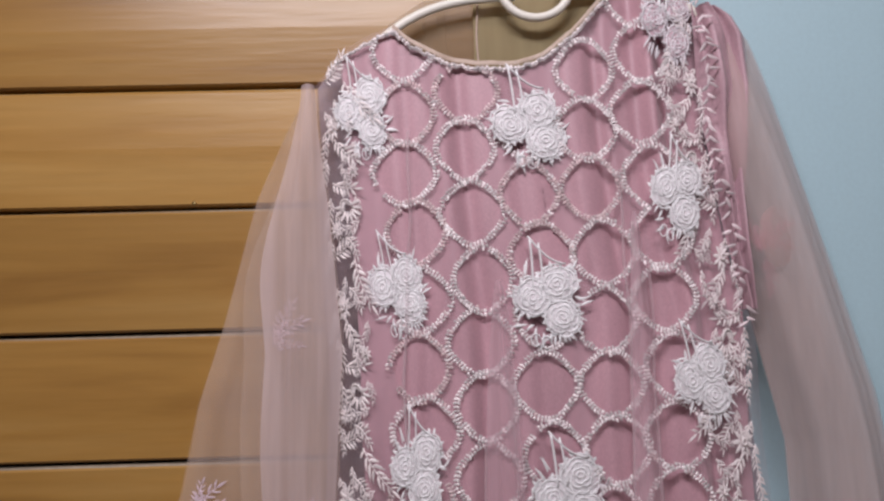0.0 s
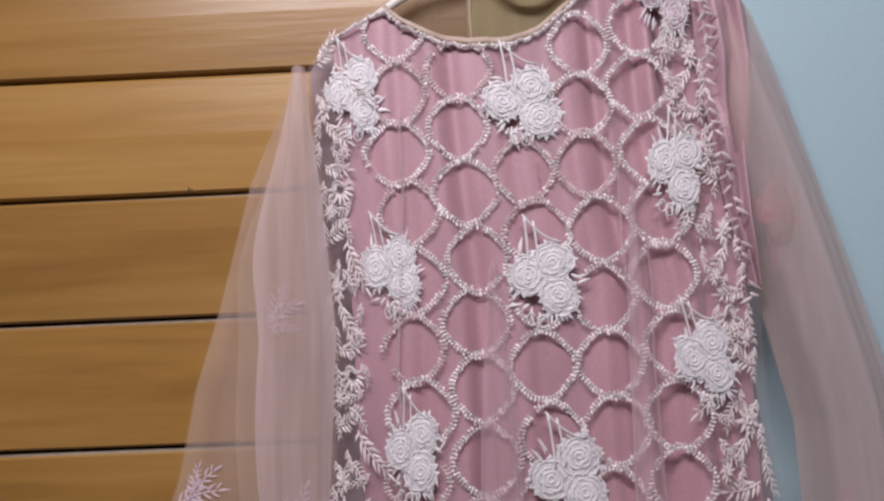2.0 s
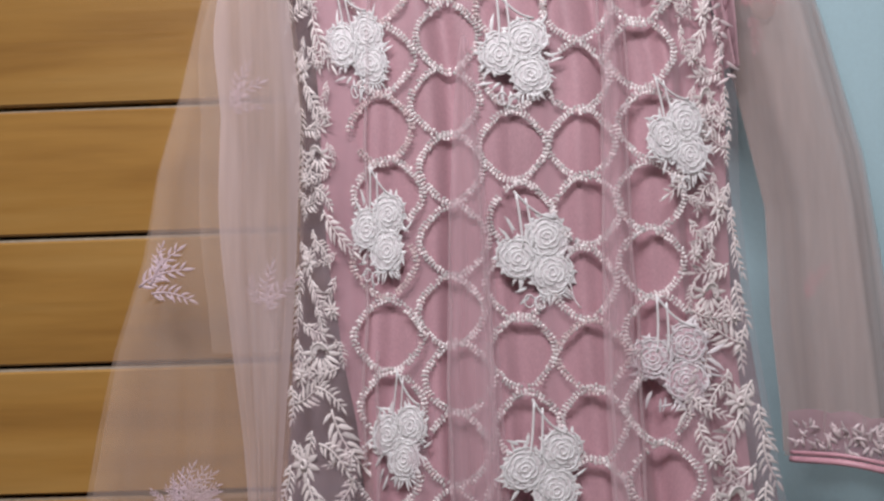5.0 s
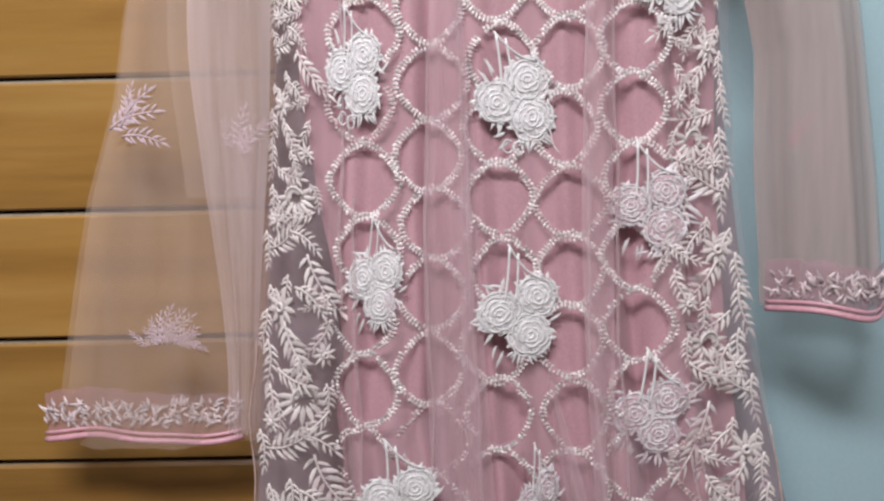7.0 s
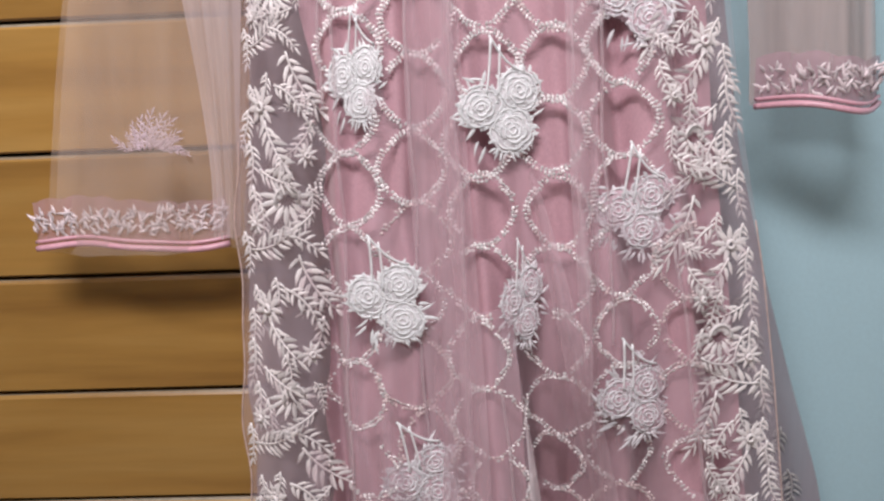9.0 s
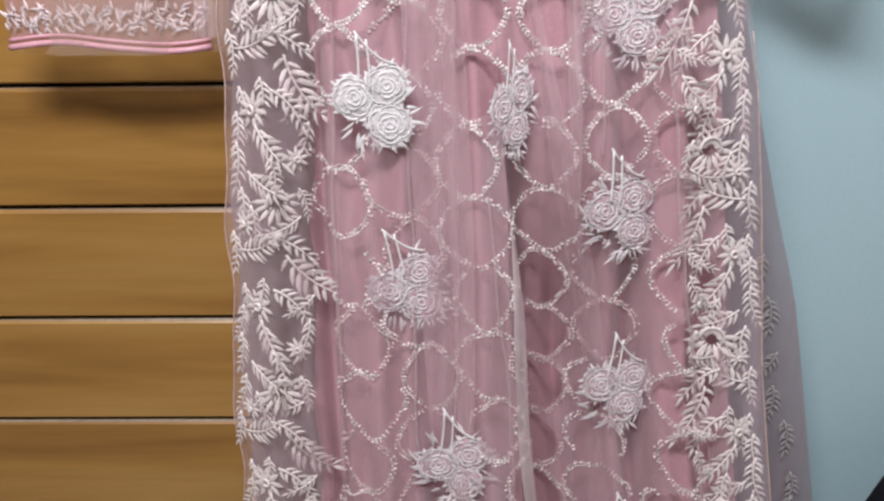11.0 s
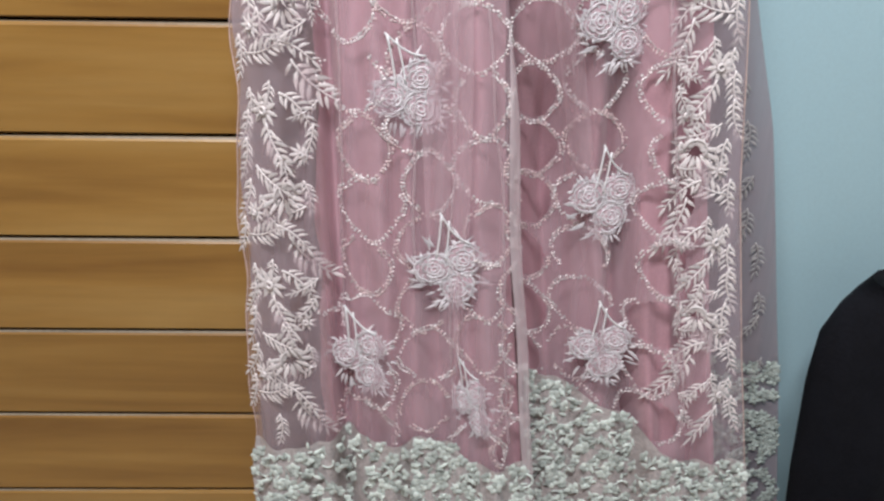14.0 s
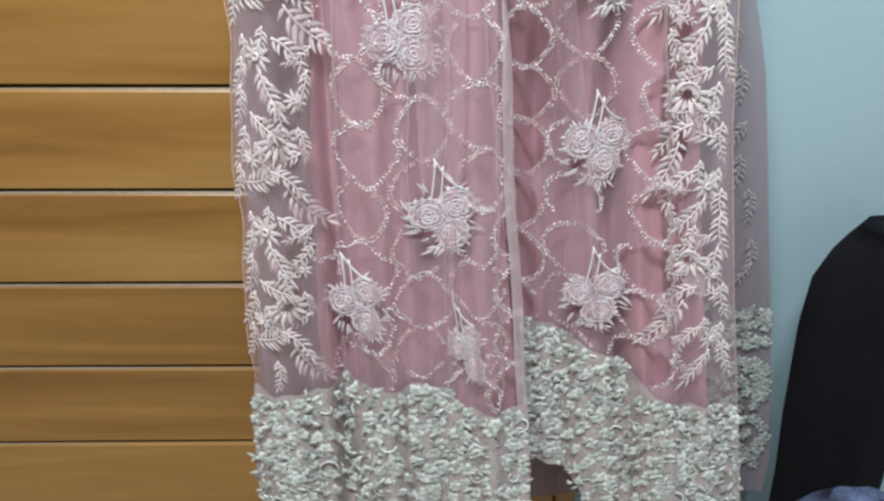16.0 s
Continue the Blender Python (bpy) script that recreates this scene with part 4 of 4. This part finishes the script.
# ---- hanger ----
def hanger():
    top = tagged(new("clothes_hanger"), "white plastic tube hanger with a looped neck holding the dress", "hanger")
    arm = lambda s: [(0.167 + s * (0.02 + 0.15 * t), 0.776, 1.834 - 0.004 * t - 0.06 * t ** 3) for t in np.linspace(0, 1, 14)]
    for s in (-1, 1):
        p = arm(s)
        if s > 0:
            p = [(x, y, z + 0.03 * (x - 0.167) / 0.17) for x, y, z in p]
        v, f = tube(p, 0.0045, 9)
        link("arm", v, f, PLASTIC, top)
    ring = [(0.167 + 0.0345 * math.cos(a), 0.771, 1.845 + 0.034 * math.sin(a)) for a in np.linspace(0, 2 * math.pi, 33)[:-1]]
    v, f = tube(ring, 0.0042, 9, True)
    link("neck_loop", v, f, PLASTIC, top)
    hook = [(0.167, 0.776, 1.878 + 0.05 * t) for t in np.linspace(0, 1, 5)] + [(0.167 + 0.02 - 0.02 * math.cos(a), 0.776, 1.93 + 0.02 * math.sin(a)) for a in np.linspace(0.1, math.pi * 0.95, 12)]
    v, f = tube(hook, 0.002, 7)
    link("hook", v, f, STEEL, top)
    v, f = tube([(0.187, 0.8, 1.944), (0.187, 0.77, 1.944), (0.187, 0.764, 1.948)], 0.003, 8)
    tagged(link("peg", v, f, STEEL), "small steel peg in the wooden board", "peg")


hanger()


# ---- things beside the dress ----
def cloth_pile():
    nu, nv = 30, 40
    verts = []
    left = curve([(0.0, 0.590), (0.31, 0.575), (0.41, 0.566), (0.54, 0.559), (0.60, 0.562), (0.64, 0.58), (0.67, 0.61)])
    for t in np.linspace(0, 1, nv):
        z = 0.003 + 0.665 * t
        w = (0.71 - float(left(z))) / 2
        for a in np.linspace(0, 2 * math.pi, nu, endpoint=False):
            q = 1 + 0.10 * math.sin(7 * a + 4 * t) * math.sin(a)
            verts.append((0.71 - w + w * math.cos(a), 0.765 + 0.05 * q * math.sin(a) * (1 - 0.3 * t), z))
    f = [(j * nu + i, j * nu + (i + 1) % nu, (j + 1) * nu + (i + 1) % nu, (j + 1) * nu + i) for j in range(nv - 1) for i in range(nu)]
    f += [tuple(range(nu)), tuple((nv - 1) * nu + k for k in range(nu))[::-1]]
    tagged(link("black_garment", verts, f, BLACK), "black cloth garment slumped against the pale wall", "garment")
    verts = []
    for j in range(20):
        t = j / 19
        for i in range(28):
            a = 2 * math.pi * i / 28
            q = 1 + 0.06 * math.sin(4 * a + 5 * t) + 0.04 * math.sin(7 * a)
            r = math.sin(math.pi * min(0.98, 0.12 + 0.86 * t)) ** 0.45
            verts.append((0.588 + 0.125 * r * q * math.cos(a), 0.60 + 0.09 * r * q * math.sin(a), 0.002 + 0.42 * t))
    f = [(j * 28 + i, j * 28 + (i + 1) % 28, (j + 1) * 28 + (i + 1) % 28, (j + 1) * 28 + i) for j in range(19) for i in range(28)]
    f += [tuple(range(28)), tuple(19 * 28 + k for k in range(28))[::-1]]
    tagged(link("folded_cloth", verts, f, BLUE), "blue patterned folded cloth standing on the floor", "cloth")


cloth_pile()


# ---- small details ----
def back_neck():
    """The back of the neck seen through the opening: two halves that meet at the middle of the back."""
    top = curve([(0.02, 1.81), (0.06, 1.838), (0.11, 1.846), (0.2, 1.852), (0.25, 1.86)])
    for lo, hi, y, mat in ((0.025, 0.1125, 0.7915, NECKNET), (0.108, 0.245, 0.789, NECKCLOTH)):
        verts = [(x, y + 0.001 * math.sin(60 * x + 9 * t), 1.74 + t * (float(top(x)) - 1.74)) for t in np.linspace(0, 1, 14) for x in np.linspace(lo, hi, 24)]
        link("back_neck", verts, grid_faces(24, 14), mat, dress, "beige net at the back of the neck")
    v, f = tube([(0.1115 + 0.0008 * math.sin(90 * z), 0.7875, z) for z in np.linspace(1.745, 1.845, 12)], 0.0011, 5)
    link("back_seam", v, f, NECKBAND, dress)


NECKNET = sheer("neck_net", (0.42, 0.31, 0.2), 0.5, 0.15)
NECKCLOTH = sheer("neck_cloth", (0.47, 0.39, 0.23), 0.8, 0.1)
back_neck()


def fold_edge(pts, panel, z_hi, z_lo, radius=0.0017):
    """A doubled edge of net that shows as a pale upright line."""
    at = curve(pts)
    wob = lambda z: float(at(z)) + 0.0013 * math.sin(27 * z + 90 * z_hi) + 0.0008 * math.sin(63 * z)
    p = [(wob(z), float(drape(wob(z), z, panel)) - 0.003, z) for z in np.arange(z_hi, z_lo, -0.008)]
    v, f = tube(p, radius, 5)
    link("fold_edge", v, f, FOLDNET, dress)


FOLDNET = sheer("doubled_net_edge", (0.76, 0.62, 0.65), 0.24, 0.4)
fold_edge([(0.35, 0.036), (0.8, 0.037), (1.1, 0.042), (1.3, 0.04)], 0, 1.3, 0.55)
fold_edge([(0.35, 0.238), (0.53, 0.2265), (0.72, 0.2085), (0.88, 0.1965), (1.0, 0.181), (1.1, 0.174)], 0, 0.94, 0.34, 0.0011)
fold_edge([(0.35, 0.214), (0.6, 0.197), (0.8, 0.186), (1.0, 0.166)], 0, 0.97, 0.54)
fold_edge([(0.6, 0.140), (0.9, 0.142), (1.2, 0.138), (1.55, 0.125)], 0, 1.5, 0.62)
fold_edge([(0.6, 0.108), (0.9, 0.105), (1.2, 0.100), (1.55, 0.105)], 0, 1.42, 0.72)
fold_edge([(0.7, 0.262), (1.2, 0.231), (1.7, 0.236)], 1, 1.66, 0.9)
fold_edge([(0.7, 0.272), (1.2, 0.256), (1.7, 0.255)], 1, 1.58, 1.0)
fold_edge([(0.55, 0.385), (0.9, 0.335), (1.1, 0.31)], 1, 1.1, 0.56)
fold_edge([(1.2, 0.028), (1.7, 0.044)], 0, 1.7, 1.2)


def slit_strip():
    """The turned-in net edge along the slit, a pale see-through strip."""
    zs = np.arange(0.96, 0.335, -0.006)
    wide = lambda z: 0.0105 * float(smooth(0.97, 0.84, z)) + 0.0004
    verts = [(float(SLIT(z)) - wide(z) * (1 - u) + 0.001 * math.sin(31 * z), float(drape(float(SLIT(z)) - wide(z) * (1 - u), z, 0)) - 0.003 - 0.0015 * math.sin(math.pi * u), z) for z in zs for u in np.linspace(0, 1, 5)]
    link("slit_strip", verts, grid_faces(5, len(zs)), STRIPNET, dress, "pale doubled net edge of the slit")


STRIPNET = sheer("slit_net", (0.94, 0.83, 0.85), 0.52, 0.15)
slit_strip()


def loose_thread():
    p = [on_net(0.199 + 0.010 * t + 0.001 * math.sin(7 * t), 1.354 - 0.024 * t, 0.006) for t in np.linspace(0, 1, 9)]
    v, f = tube(p, 0.0005, 5)
    link("loose_thread", v, f, ROSE, dress, "loose white thread end")


loose_thread()


def nail():
    v, f = tube([(-0.162, 0.806, 1.6447), (-0.162, 0.7985, 1.6447)], [0.0015, 0.0022], 8)
    tagged(link("nail", v, f, BRASS), "small brass nail in the groove between boards", "nail")


BRASS = material("brass", (0.55, 0.40, 0.18), 0.35, metal=1.0)
nail()
